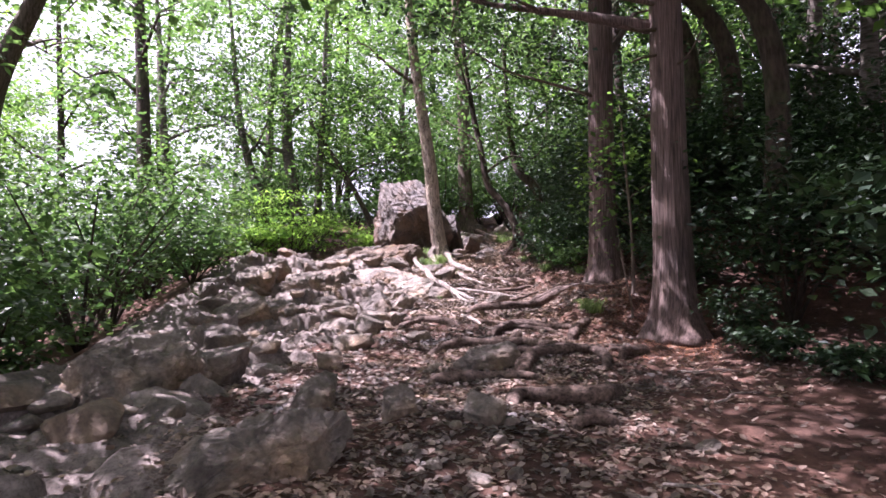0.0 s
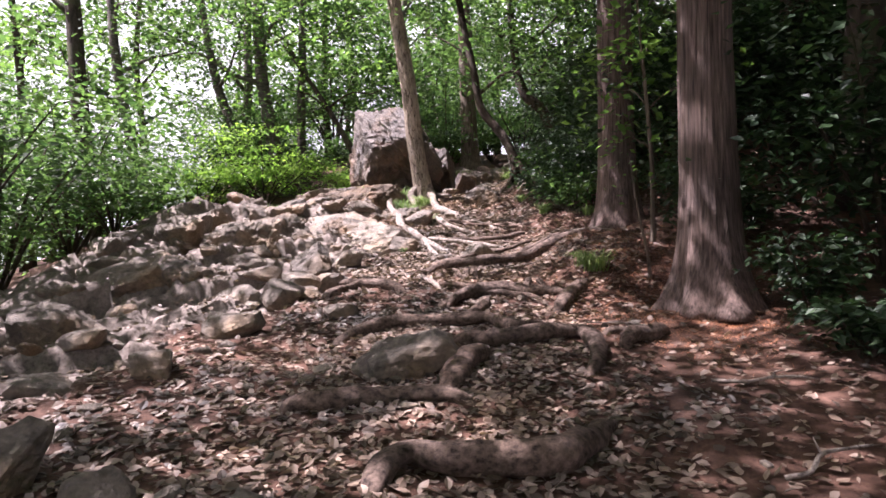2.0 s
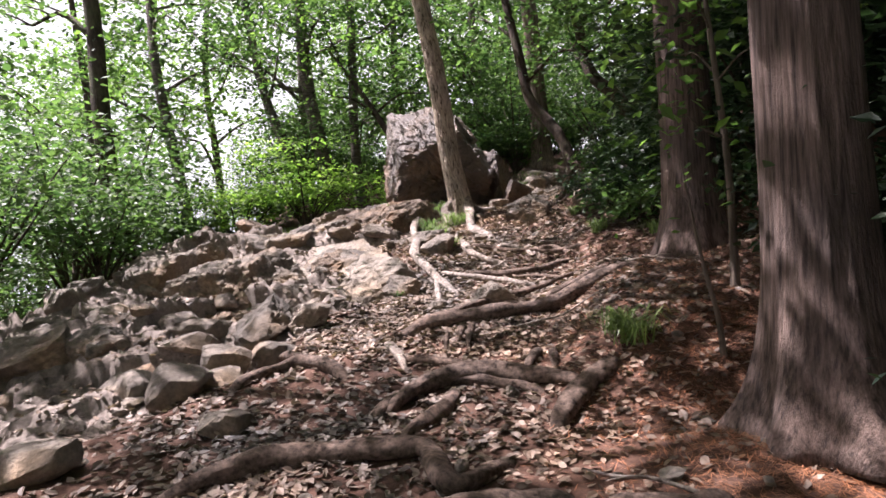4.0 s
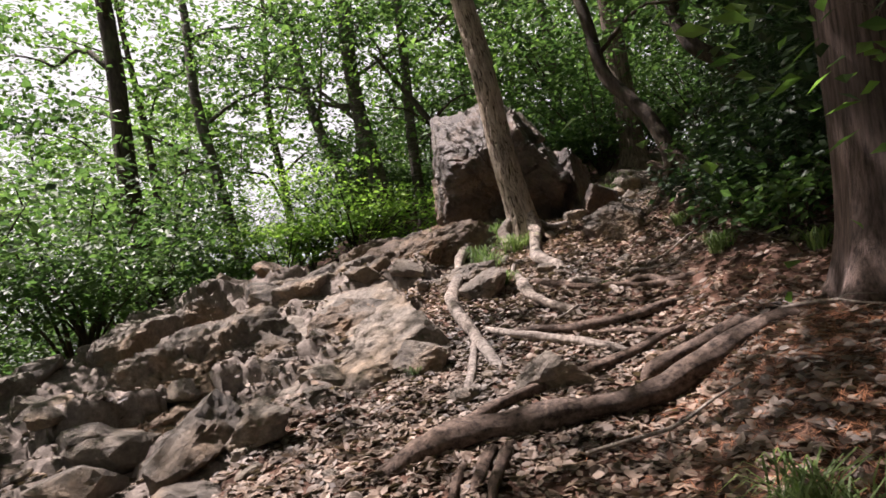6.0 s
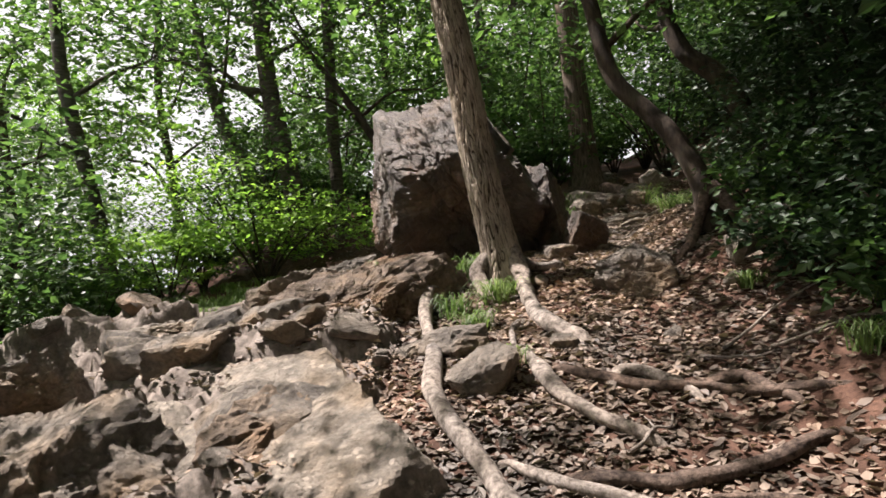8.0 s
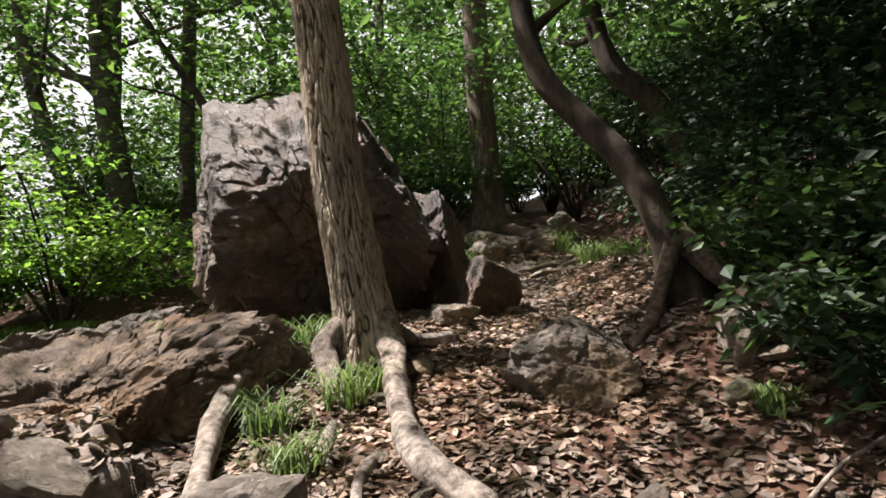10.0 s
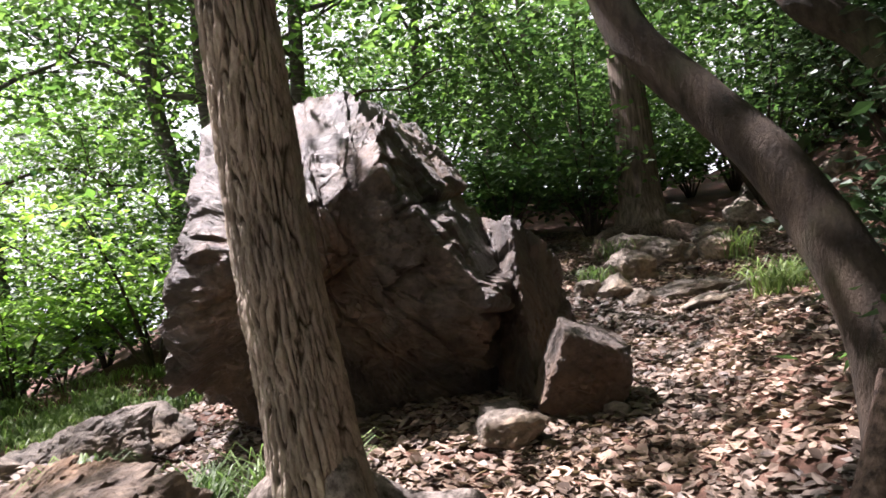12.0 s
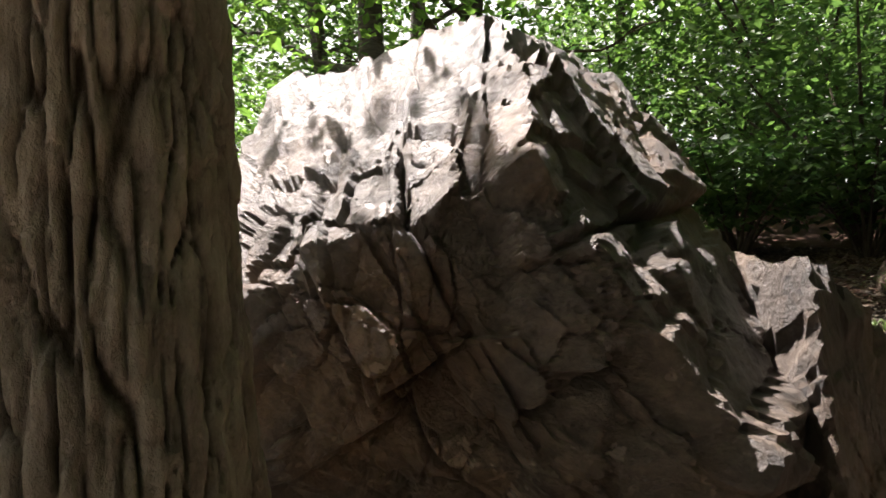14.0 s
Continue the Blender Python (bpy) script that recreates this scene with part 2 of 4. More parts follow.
def ground(x, y):
    x, y = np.atleast_1d(np.asarray(x, float)), np.atleast_1d(np.asarray(y, float))
    z = np.interp(y, LINE_Y, LINE_Z)
    r = np.clip(x - 2.7, 0, None)
    sr = np.interp(y, [0, 8, 11, 15, 22], [0.03, 0.10, 0.28, 0.42, 0.42])
    z = z + 14 * (1 - np.exp(-sr * r / 14))
    left = np.interp(y, [-3, 4, 8, 10, 14, 25], [3.4, 3.8, 4.0, 4.5, 4.8, 6.0])
    l = np.clip(-x - left, 0, None)
    z = z - 16 * (1 - np.exp(-0.42 * l / 16))
    z = z + 0.27 * soft_step(1.5, 2.15, x) * soft_step(8.4, 9.6, y) * soft_step(14.6, 12.9, y)
    z = z + 0.36 * soft_step(1.15, 1.9, x) * soft_step(12.9, 14.4, y) * soft_step(19.5, 16.5, y)
    z = z - 0.42 * soft_step(-1.7, -3.1, x) * soft_step(14.2, 15.8, y) * soft_step(27, 20, y)
    z = z + 0.24 * np.exp(-((x + 1.45) / 0.75) ** 2 - ((y - 14.55) / 0.5) ** 2)
    p = np.stack([x, y, 0 * x], 1)
    near = np.exp(-(np.hypot(x - 0.5, y - 9) / 22) ** 2)
    z = z + near * (0.10 * fbm(p * 0.7, 3, 3) + 0.035 * fbm(p * 3.1, 3, 8)) + (1 - near) * 0.6 * fbm(p * 0.11, 3, 21)
    m = rock_mask(x, y)
    return z + m * rock_relief(p)


def tilted_blocks(q, seed, step, tilt):
    """Broken bedrock: every cell is a flat face of its own height and tilt, with a crack round it."""
    f1, f2, cell, off = worley(q, seed)
    turn = 2 * np.pi * ((cell * 17.3) % 1)
    lean = tilt * (0.35 + 0.65 * ((cell * 7.7) % 1))
    z = step * (cell - 0.45) + lean * (off[:, 0] * np.cos(turn) + off[:, 1] * np.sin(turn))
    return z - 0.35 * step * np.exp(-((f2 - f1) / 0.05) ** 2)


def rock_relief(p):
    q = np.stack([0.88 * p[:, 0] + 0.47 * p[:, 1], -0.47 * p[:, 0] + 0.88 * p[:, 1], 0 * p[:, 0]], 1)
    q = q + 0.16 * np.stack([fbm(p * 2.4, 3, 31), fbm(p * 2.4, 3, 37), 0 * p[:, 0]], 1)
    return tilted_blocks(q * np.array((0.9, 1.5, 1)), 5, 0.36, 0.30) + tilted_blocks(q * np.array((2.6, 3.9, 1)), 9, 0.09, 0.10) + tilted_blocks(q * 8.5, 15, 0.04, 0.045)


# ---------------------------------------------------------------- mesh tools
def mesh_of(name, v, f, material, smooth=True):
    """A mesh from vertex and face arrays; all faces have the same number of corners."""
    me = bpy.data.meshes.new(name)
    v, f = np.asarray(v, np.float32), np.asarray(f, np.int32)
    n, k = f.shape
    me.vertices.add(len(v))
    me.vertices.foreach_set("co", v.ravel())
    me.loops.add(n * k)
    me.loops.foreach_set("vertex_index", f.ravel())
    me.polygons.add(n)
    me.polygons.foreach_set("loop_start", np.arange(n, dtype=np.int32) * k)
    me.polygons.foreach_set("use_smooth", np.full(n, smooth))
    me.update(calc_edges=True)
    me.validate()
    me.materials.append(material)
    return me


def part(name, me, parent, label=""):
    ob = new(name, me)
    ob.parent = parent
    return tagged(ob, label)


def spline(points, n):
    """n points along a smooth line through the given points."""
    p = np.asarray(points, float)
    p = np.vstack([2 * p[0] - p[1], p, 2 * p[-1] - p[-2]])
    t = np.linspace(0, len(p) - 3 - 1e-6, n)
    i = t.astype(int)
    u = (t - i)[:, None]
    a, b, c, d = p[i], p[i + 1], p[i + 2], p[i + 3]
    return 0.5 * (2 * b + (c - a) * u + (2 * a - 5 * b + 4 * c - d) * u ** 2 + (3 * b - a - 3 * c + d) * u ** 3)


def tube(points, radii, seg, rows, shape=None):
    """A tapered tube along a smooth line. shape(angle, run, p) gives the factor on its radius."""
    c = spline(points, rows)
    r = np.interp(np.linspace(0, 1, rows), np.linspace(0, 1, len(radii)), radii)
    t = np.gradient(c, axis=0)
    t /= np.linalg.norm(t, axis=1)[:, None]
    ref = np.eye(3)[np.argmin(abs(t).max(0))]
    u = np.cross(t, ref)
    u /= np.linalg.norm(u, axis=1)[:, None]
    w = np.cross(t, u)
    ang = np.linspace(0, 2 * np.pi, seg, endpoint=False)
    run = np.r_[0, np.cumsum(np.linalg.norm(np.diff(c, axis=0), axis=1))]
    d = np.cos(ang)[None, :, None] * u[:, None] + np.sin(ang)[None, :, None] * w[:, None]
    A, R = np.broadcast_to(ang, (rows, seg)), np.broadcast_to(run[:, None], (rows, seg))
    k = np.broadcast_to(r[:, None], (rows, seg)).copy()
    if shape:
        k = k * shape(A.ravel(), R.ravel(), d.reshape(-1, 3)).reshape(rows, seg)
    v = (c[:, None] + d * k[:, :, None]).reshape(-1, 3)
    i = np.arange(rows - 1)[:, None] * seg + np.arange(seg)[None]
    j = np.arange(rows - 1)[:, None] * seg + (np.arange(seg)[None] + 1) % seg
    f = np.stack([i, j, j + seg, i + seg], -1).reshape(-1, 4)
    v = np.vstack([v, c[:1], c[-1:]])
    e = len(v)
    s = np.arange(0, seg, 2)
    cap0 = np.stack([np.full(len(s), e - 2), (s + 2) % seg, (s + 1) % seg, s], -1)
    last = (rows - 1) * seg
    cap1 = np.stack([np.full(len(s), e - 1), last + s, last + (s + 1) % seg, last + (s + 2) % seg], -1)
    return v, np.vstack([f, cap0, cap1])


def joined(pieces):
    vs, fs, n = [], [], 0
    for v, f in pieces:
        vs.append(v)
        fs.append(f + n)
        n += len(v)
    return np.vstack(vs), np.vstack(fs)


def sphere(level):
    bm = bmesh.new()
    bmesh.ops.create_icosphere(bm, subdivisions=level, radius=1)
    v = np.array([p.co for p in bm.verts])
    f = np.array([[p.index for p in q.verts] for q in bm.faces])
    bm.free()
    return v / np.linalg.norm(v, axis=1)[:, None], f


SPHERES = {}


def rock_shape(size, seed, level=3, planes=11, rough=0.05, cuts=None, chip=1.0):
    """An angular stone: a ball cut by flat planes, then chipped. cuts: normals and distances of planes of its own."""
    if level not in SPHERES:
        SPHERES[level] = sphere(level)
    d, f = SPHERES[level]
    rng = np.random.RandomState(seed)
    if cuts is None:
        n = np.vstack([np.vstack([np.eye(3), -np.eye(3)]) + rng.normal(0, 0.34, (6, 3)), rng.normal(size=(planes, 3))])
        n /= np.linalg.norm(n, axis=1)[:, None]
        h = np.r_[rng.uniform(0.6, 0.95, 6), rng.uniform(0.66, 0.98, planes)]
    else:
        n = np.array([c[:3] for c in cuts], float)
        n /= np.linalg.norm(n, axis=1)[:, None]
        h = np.array([c[3] for c in cuts], float)
    dot = d @ n.T
    r = np.where(dot > 1e-3, h / np.maximum(dot, 1e-3), 1e9).min(1)
    r = np.minimum(r, 1.35 if cuts is None else 9)
    v = d * r[:, None] * np.asarray(size)
    s = max(size)
    v = v + d * (rough * s * fbm(v / s * 2.6 + seed, 4, seed))[:, None]
    if level >= 4:
        q = v / s + 0.12 * np.stack([fbm(v / s * 3, 2, seed + 6), fbm(v / s * 3, 2, seed + 7), fbm(v / s * 3, 2, seed + 8)], 1)
        turn = np.array(Euler(rng.uniform(-0.6, 0.6, 3)).to_matrix())
        v = v + d * (s * blocks(q @ turn.T * np.array((2.0, 2.6, 4.4)) + 3 * seed, seed, 0.085 * chip, 0.03 * chip))[:, None]
    if level >= 4 and cuts is None:
        v = v + d * (s * (0.13 * np.abs(fbm(v / s * 3.6 + seed, 4, seed + 9)) - 0.03))[:, None]
    return v, f


def blocks(q, seed, big, small):
    """Raised blocks with bevelled grooves between them, at two sizes."""
    f1, f2, cell, off = worley(q, seed)
    g1, g2, cell2, _ = worley(q * 2.7, seed + 1)
    cell = cell + 0.45 * (off[:, 0] * np.cos(40 * cell) + off[:, 1] * np.sin(40 * cell))
    lift = np.clip((f2 - f1) / 0.05, 0, 1)
    lift2 = np.clip((g2 - g1) / 0.07, 0, 1)
    return big * ((cell - 0.35) * lift - 0.25 * (1 - lift)) + small * ((cell2 - 0.4) * lift2 - 0.3 * (1 - lift2))


def leaves(centre, spread, count, size, rng, droop=0.3, fold=0.25, flat=0.5):
    """count leaves, each a folded blade, strewn round the given centres."""
    k = rng.randint(0, len(centre), count)
    at = centre[k] + rng.normal(size=(count, 3)) * np.asarray(spread)
    a = rng.uniform(0, 2 * np.pi, count)
    along = np.stack([np.cos(a), np.sin(a), rng.normal(-droop, 0.35, count)], 1)
    along /= np.linalg.norm(along, axis=1)[:, None]
    up = np.stack([rng.normal(0, flat, count), rng.normal(0, flat, count), np.ones(count)], 1)
    side = np.cross(along, up)
    side /= np.linalg.norm(side, axis=1)[:, None]
    nor = np.cross(side, along)
    s = (size * rng.uniform(0.55, 1.3, count))[:, None]
    w = 0.30 * s
    v = np.stack([at, at + along * s * 0.45 + side * w + nor * w * fold, at + along * s, at + along * s * 0.45 - side * w + nor * w * fold], 1)
    return v.reshape(-1, 3), np.arange(4 * count).reshape(-1, 4)


def bark_shape(kind, seed, flare=0.0, height=0.5):
    def shape(a, run, d):
        k = np.ones(len(a))
        if kind == "fissured":
            q = np.stack([np.cos(a), np.sin(a), 0 * a], 1)
            w1 = fbm(np.stack([q[:, 0] * 2.4, q[:, 1] * 2.4, run * 2.6], 1), 3, seed)
            w2 = fbm(np.stack([q[:, 0] * 2.0, q[:, 1] * 2.0, run * 2.0 + 9], 1), 3, seed + 1)
            s1, s2 = np.sin(11 * a + 7 * w1), np.sin(7 * a + 8 * w2 + 1)
            deep = np.maximum(0.75 * np.exp(-(s1 / 0.3) ** 2), np.exp(-(s2 / 0.2) ** 2))
            c1, c2, cell, _ = worley(np.stack([q[:, 0] * 4 + w2, q[:, 1] * 4 + w1, run * 8 + 3 * w1], 1), seed + 4)
            fine = fbm(np.stack([q[:, 0] * 14, q[:, 1] * 14, run * 16], 1), 4, seed + 9)
            k = 0.99 - 0.105 * deep + (0.05 * (cell - 0.5) - 0.035 * np.exp(-((c2 - c1) / 0.09) ** 2)) * (1 - deep) + 0.06 * fine
        elif kind == "stringy":
            q = np.stack([np.cos(a) * 5, np.sin(a) * 5, run * 0.8], 1)
            k = 1 + 0.05 * fbm(q, 4, seed) + 0.035 * fbm(q * np.array((3, 3, 1.2)), 3, seed + 5)
        elif kind == "plain":
            q = np.stack([np.cos(a) * 1.3, np.sin(a) * 1.3, run * 1.5], 1)
            k = 1 + 0.10 * fbm(q, 3, seed)
        if flare:
            lobes = 0.55 + 0.45 * np.cos(a * 5 + seed) * np.cos(a * 2 + 2.1 * seed)
            k = k + flare * np.exp(-run / height) * (0.35 + lobes)
        return k
    return shape


# ---------------------------------------------------------------- ground
def axis(a, b, step, far, grow):
    mid = list(np.arange(a, b + step / 2, step))
    out, s, lo, hi = [], step, a, b
    low, high = [], []
    while hi < far:
        s *= grow
        hi += s
        lo -= s
        low.append(lo)
        high.append(hi)
    return np.array(low[::-1] + mid + high)


def build_ground():
    xs, ys = axis(-4.8, 3.6, 0.034, 500, 1.15), axis(0.2, 17.5, 0.034, 500, 1.15)
    X, Y = np.meshgrid(xs, ys)
    x, y = X.ravel(), Y.ravel()
    z = ground(x, y)
    nx, ny = len(xs), len(ys)
    i = (np.arange(ny - 1)[:, None] * nx + np.arange(nx - 1)[None]).ravel()
    me = mesh_of("ground", np.stack([x, y, z], 1), np.stack([i, i + 1, i + nx + 1, i + nx], 1), SOIL)
    at = me.attributes.new("bare_rock", "FLOAT", "POINT")
    at.data.foreach_set("value", rock_mask(x, y).astype(np.float32))
    tagged(new("ground", me), "reddish-brown forest soil with bare stony patches on a slope", "ground", kind="structure")


build_ground()


# ---------------------------------------------------------------- trees
def thing(name, label, category, group="", at=(0, 0, 0)):
    ob = new(name)
    ob.empty_display_size = 0.2
    ob.location = at
    return tagged(ob, label, category, group)


def crown_cloud(rng, ends, n_per, reach):
    """Leaf-clump centres round the ends of the limbs."""
    out = []
    for e in ends:
        out.append(e + rng.normal(size=(n_per, 3)) * np.array((reach, reach, reach * 0.55)))
    return np.vstack(out)


def tree(line, radii, bark, kind, seed, label, leaf=None, crown=None, seg=14, rows=24, flare=0.35, limbs=5, leaf_size=0.14, leaf_count=3500, reach=0.9, limb_len=2.2, name="tree"):
    """A tree: line of its trunk in world metres; crown=(from, to) as shares of the trunk, where limbs leave."""
    rng = np.random.RandomState(seed)
    line = np.asarray(line, float)
    at = line[0].copy()
    root = thing(name, label, "tree", at=at)
    p = line - at
    v, f = tube(p, radii, seg, rows, bark_shape(kind, seed, flare, 0.16 + radii[0] * 0.5))
    me = mesh_of("trunk", v, f, bark)
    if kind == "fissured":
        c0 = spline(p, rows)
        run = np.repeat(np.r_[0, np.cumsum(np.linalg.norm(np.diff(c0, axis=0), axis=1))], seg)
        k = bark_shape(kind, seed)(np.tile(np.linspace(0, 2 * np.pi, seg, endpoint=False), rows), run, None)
        # depth of the bark, from which the material paints shade into the furrows
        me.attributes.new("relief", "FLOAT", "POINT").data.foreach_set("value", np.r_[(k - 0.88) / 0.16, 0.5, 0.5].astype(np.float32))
    part("trunk", me, root)
    c = spline(p, 60)
    ends = []
    a0, a1 = crown if crown else (0.5, 1.0)
    for i in range(limbs):
        s = a0 + (a1 - a0) * (i + rng.uniform(0.1, 0.9)) / limbs
        k = int(s * 59)
        az = i * 2.4 + seed + rng.uniform(-0.5, 0.5)
        ln = limb_len * rng.uniform(0.65, 1.25) * (1.25 - 0.6 * s)
        r0 = np.interp(s, np.linspace(0, 1, len(radii)), radii) * 0.5
        w = np.array((math.cos(az), math.sin(az), 0))
        q = [c[k], c[k] + w * ln * 0.4 + (0, 0, ln * rng.uniform(0.1, 0.4)), c[k] + w * ln * 0.8 + (0, 0, ln * rng.uniform(0.2, 0.65)), c[k] + w * ln + (0, 0, ln * rng.uniform(0.25, 0.75))]
        lv, lf = tube(q, [r0, r0 * 0.6, r0 * 0.35, r0 * 0.12], 7, 9, bark_shape("plain", seed + i))
        pieces = [(lv, lf)]
        lc = spline(q, 10)
        for t in range(3):
            e = lc[4 + t * 2]
            az2 = az + rng.choice((-1, 1)) * rng.uniform(0.5, 1.1)
            g = ln * rng.uniform(0.3, 0.5)
            tip = e + np.array((math.cos(az2) * g, math.sin(az2) * g, g * rng.uniform(0.0, 0.5)))
            pieces.append(tube([e, (e + tip) / 2 + (0, 0, 0.06), tip], [r0 * 0.3, r0 * 0.2, r0 * 0.06], 4, 4))
            ends.append(tip)
        ends += [lc[6], lc[8], lc[9]]
        part("limb", mesh_of("limb", *joined(pieces), bark), root)
    if leaf is not None:
        ends.append(c[-1])
        cc = crown_cloud(rng, ends, 5, reach)
        v, f = leaves(cc, (0.26, 0.26, 0.14), leaf_count, leaf_size, rng)
        part("crown", mesh_of("crown", v, f, leaf, False), root)
    return root


def root_along(points, radii, owner, material=None, rows=44, seg=20, lift=0.25, seed=0, label=""):
    """A surface root: points are (x, y) or (x, y, above ground), laid on the ground; it dives into the soil at a free end."""
    q = spline([(*p, 0.0) if len(p) == 2 else p for p in points], rows)
    u = np.linspace(0, 1, rows)
    r = np.interp(u, np.linspace(0, 1, len(radii)), radii)
    z = ground(q[:, 0], q[:, 1])
    z = np.convolve(np.pad(z, 6, mode="edge"), np.ones(13) / 13, "valid")
    big = max(radii)
    start = len(points[0]) == 3
    dive = big * (1.5 * soft_step(0.86, 1.0, u) + (0 if start else 1.5 * soft_step(0.14, 0.0, u)))
    p = np.stack([q[:, 0] * 2.5, q[:, 1] * 2.5, 0 * z + seed], 1)
    wob, wob2 = fbm(p, 3, seed), fbm(p * 1.3, 3, seed + 40)
    c = np.stack([q[:, 0] + 0.6 * big * wob, q[:, 1] + 0.6 * big * wob2, z + q[:, 2] + r * (lift + 0.6 * wob2) - dive], 1)
    c = c - np.array(owner.location)
    r = r * (1 + 0.35 * fbm(p * 1.6, 2, seed + 9))

    def shape(a, run, d):
        k = 2 * bark_shape("plain", seed + 3)(a, run * 3, d) - 1
        k = k + 0.10 * np.sin(a * 2 + run * 4 + seed) + 0.10 * fbm(np.stack([np.cos(a) * 2, np.sin(a) * 2, run * 11], 1), 3, seed) + 0.12 * fbm(np.stack([np.cos(a) * 4, np.sin(a) * 4, run * 5], 1), 3, 2)
        return k * (1 - 0.14 * np.clip(d[:, 2], -1, 1) ** 2)
    v, f = tube(c, r, seg, rows * 2, shape)
    return part("root", mesh_of("root", v, f, material or ROOT_BARK), owner, label)


def lean_line(base, top, n=5, wob=0.05, seed=0):
    rng = np.random.RandomState(seed)
    b, t = np.array(base, float), np.array(top, float)
    out = [b + (t - b) * s + np.r_[rng.normal(size=2) * wob * (0 < s < 1), 0] for s in np.linspace(0, 1, n)]
    return out


def on_ground(x, y, sink=0.08):
    return (x, y, float(ground(x, y)[0]) - sink)


def build_trees():
    global TREE_A, TREE_B, TREE_C, TREE_D, TREE_E
    b = on_ground(-0.03, 14.8, 0.0)
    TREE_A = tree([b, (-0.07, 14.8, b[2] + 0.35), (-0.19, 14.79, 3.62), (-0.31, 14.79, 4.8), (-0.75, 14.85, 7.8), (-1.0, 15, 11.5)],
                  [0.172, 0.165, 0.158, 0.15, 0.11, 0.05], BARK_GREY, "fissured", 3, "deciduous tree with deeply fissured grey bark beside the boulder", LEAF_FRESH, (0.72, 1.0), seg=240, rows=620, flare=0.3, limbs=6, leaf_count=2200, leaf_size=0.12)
    b = on_ground(0.95, 21.6)
    TREE_B = tree(lean_line(b, (0.4, 21.8, 15), 6), [0.27, 0.23, 0.2, 0.17, 0.13, 0.05], BARK_BROWN, "stringy", 5, "straight tall tree with fluted brown trunk and spread roots", LEAF_MID, (0.5, 1), seg=40, rows=50, flare=0.8, limbs=7, leaf_count=5000)
    b = on_ground(2.84, 11.3)
    TREE_C = tree(lean_line(b, (2.68, 11.4, 15), 6, 0.03), [0.26, 0.225, 0.21, 0.18, 0.14, 0.05], BARK_RED, "stringy", 7, "straight cedar with stringy reddish-brown bark", LEAF_DARK, (0.3, 1), seg=90, rows=110, flare=0.75, limbs=9, leaf_count=8000, leaf_size=0.12, limb_len=3.2)
    b = on_ground(2.95, 8.3)
    TREE_D = tree(lean_line(b, (2.72, 8.4, 14), 6, 0.02), [0.27, 0.225, 0.205, 0.18, 0.14, 0.05], BARK_RED, "stringy", 9, "large cedar with peeling reddish-brown bark and flared base", LEAF_DARK, (0.33, 1), seg=150, rows=160, flare=0.9, limbs=9, leaf_count=8000, leaf_size=0.12, limb_len=3.2)
    for owner, q, r in ((TREE_D, [(2.85, 8.3, 5.5), (2.0, 8.0, 5.5), (1.2, 7.8, 5.65), (0.4, 7.6, 5.75)], 0.035), (TREE_D, [(2.8, 8.25, 5.15), (2.5, 8.2, 5.1), (2.35, 8.15, 5.14)], 0.03), (TREE_D, [(2.8, 8.25, 4.8), (2.5, 8.2, 4.72), (2.38, 8.2, 4.66)], 0.022),
                        (TREE_D, [(2.95, 8.2, 4.6), (3.1, 8.0, 4.75), (3.25, 7.9, 5.1)], 0.02), (TREE_C, [(2.78, 11.3, 5.2), (1.8, 11.1, 5.4), (1.0, 11.0, 5.6), (0.2, 11.0, 6.1)], 0.035)):
        part("dead_branch", mesh_of("dead_branch", *tube(np.array(q) - np.array(owner.location), [r, r * 0.7, r * 0.35], 8, 14, bark_shape("plain", 4)), BARK_GREY if len(q) == 3 else BARK_BROWN), owner, "bare dead branch")
    b = on_ground(1.78, 14.65)
    TREE_E = tree([b, (1.72, 14.8, 3.2), (1.55, 15.0, 3.65), (1.36, 15.2, 3.95), (1.1, 15.3, 4.35), (0.97, 15.4, 5.1), (0.7, 15.6, 6.6), (0.4, 15.7, 9)],
                  [0.115, 0.09, 0.085, 0.085, 0.08, 0.075, 0.06, 0.03], BARK_DARK, "plain", 12, "crooked dark-barked tree leaning out over the path", LEAF_MID, (0.62, 1), seg=28, rows=60, flare=0.4, limbs=5, leaf_count=3500)
    b = on_ground(3.2, 17.6)
    tree([b, (2.7, 17.7, 4.6), (2.2, 17.8, 5.2), (2.0, 17.9, 6.2), (1.8, 18, 9)], [0.15, 0.13, 0.12, 0.10, 0.04], BARK_DARK, "plain", 14, "crooked slender tree on the bank", LEAF_MID, (0.6, 1), seg=20, rows=40, limbs=5)
    b = on_ground(-4.3, 20.3)
    tree([b, (-4.7, 20.3, 5), (-5.0, 20.4, 7.5), (-5.0, 20.5, 13)], [0.22, 0.19, 0.16, 0.05], BARK_RING, "plain", 16, "grey forest tree with ringed bark", LEAF_MID, (0.5, 1), seg=24, rows=40, leaf_count=3000)
    b = on_ground(-4.0, 21.3)
    tree([b, (-4.1, 21.4, 5), (-4.0, 21.4, 8), (-3.9, 21.5, 13)], [0.15, 0.13, 0.11, 0.04], BARK_RING, "plain", 17, "slim grey forest tree with pale blotches", LEAF_MID, (0.55, 1), seg=20, rows=40, leaf_count=2600)
    b = on_ground(2.6, 9.0)
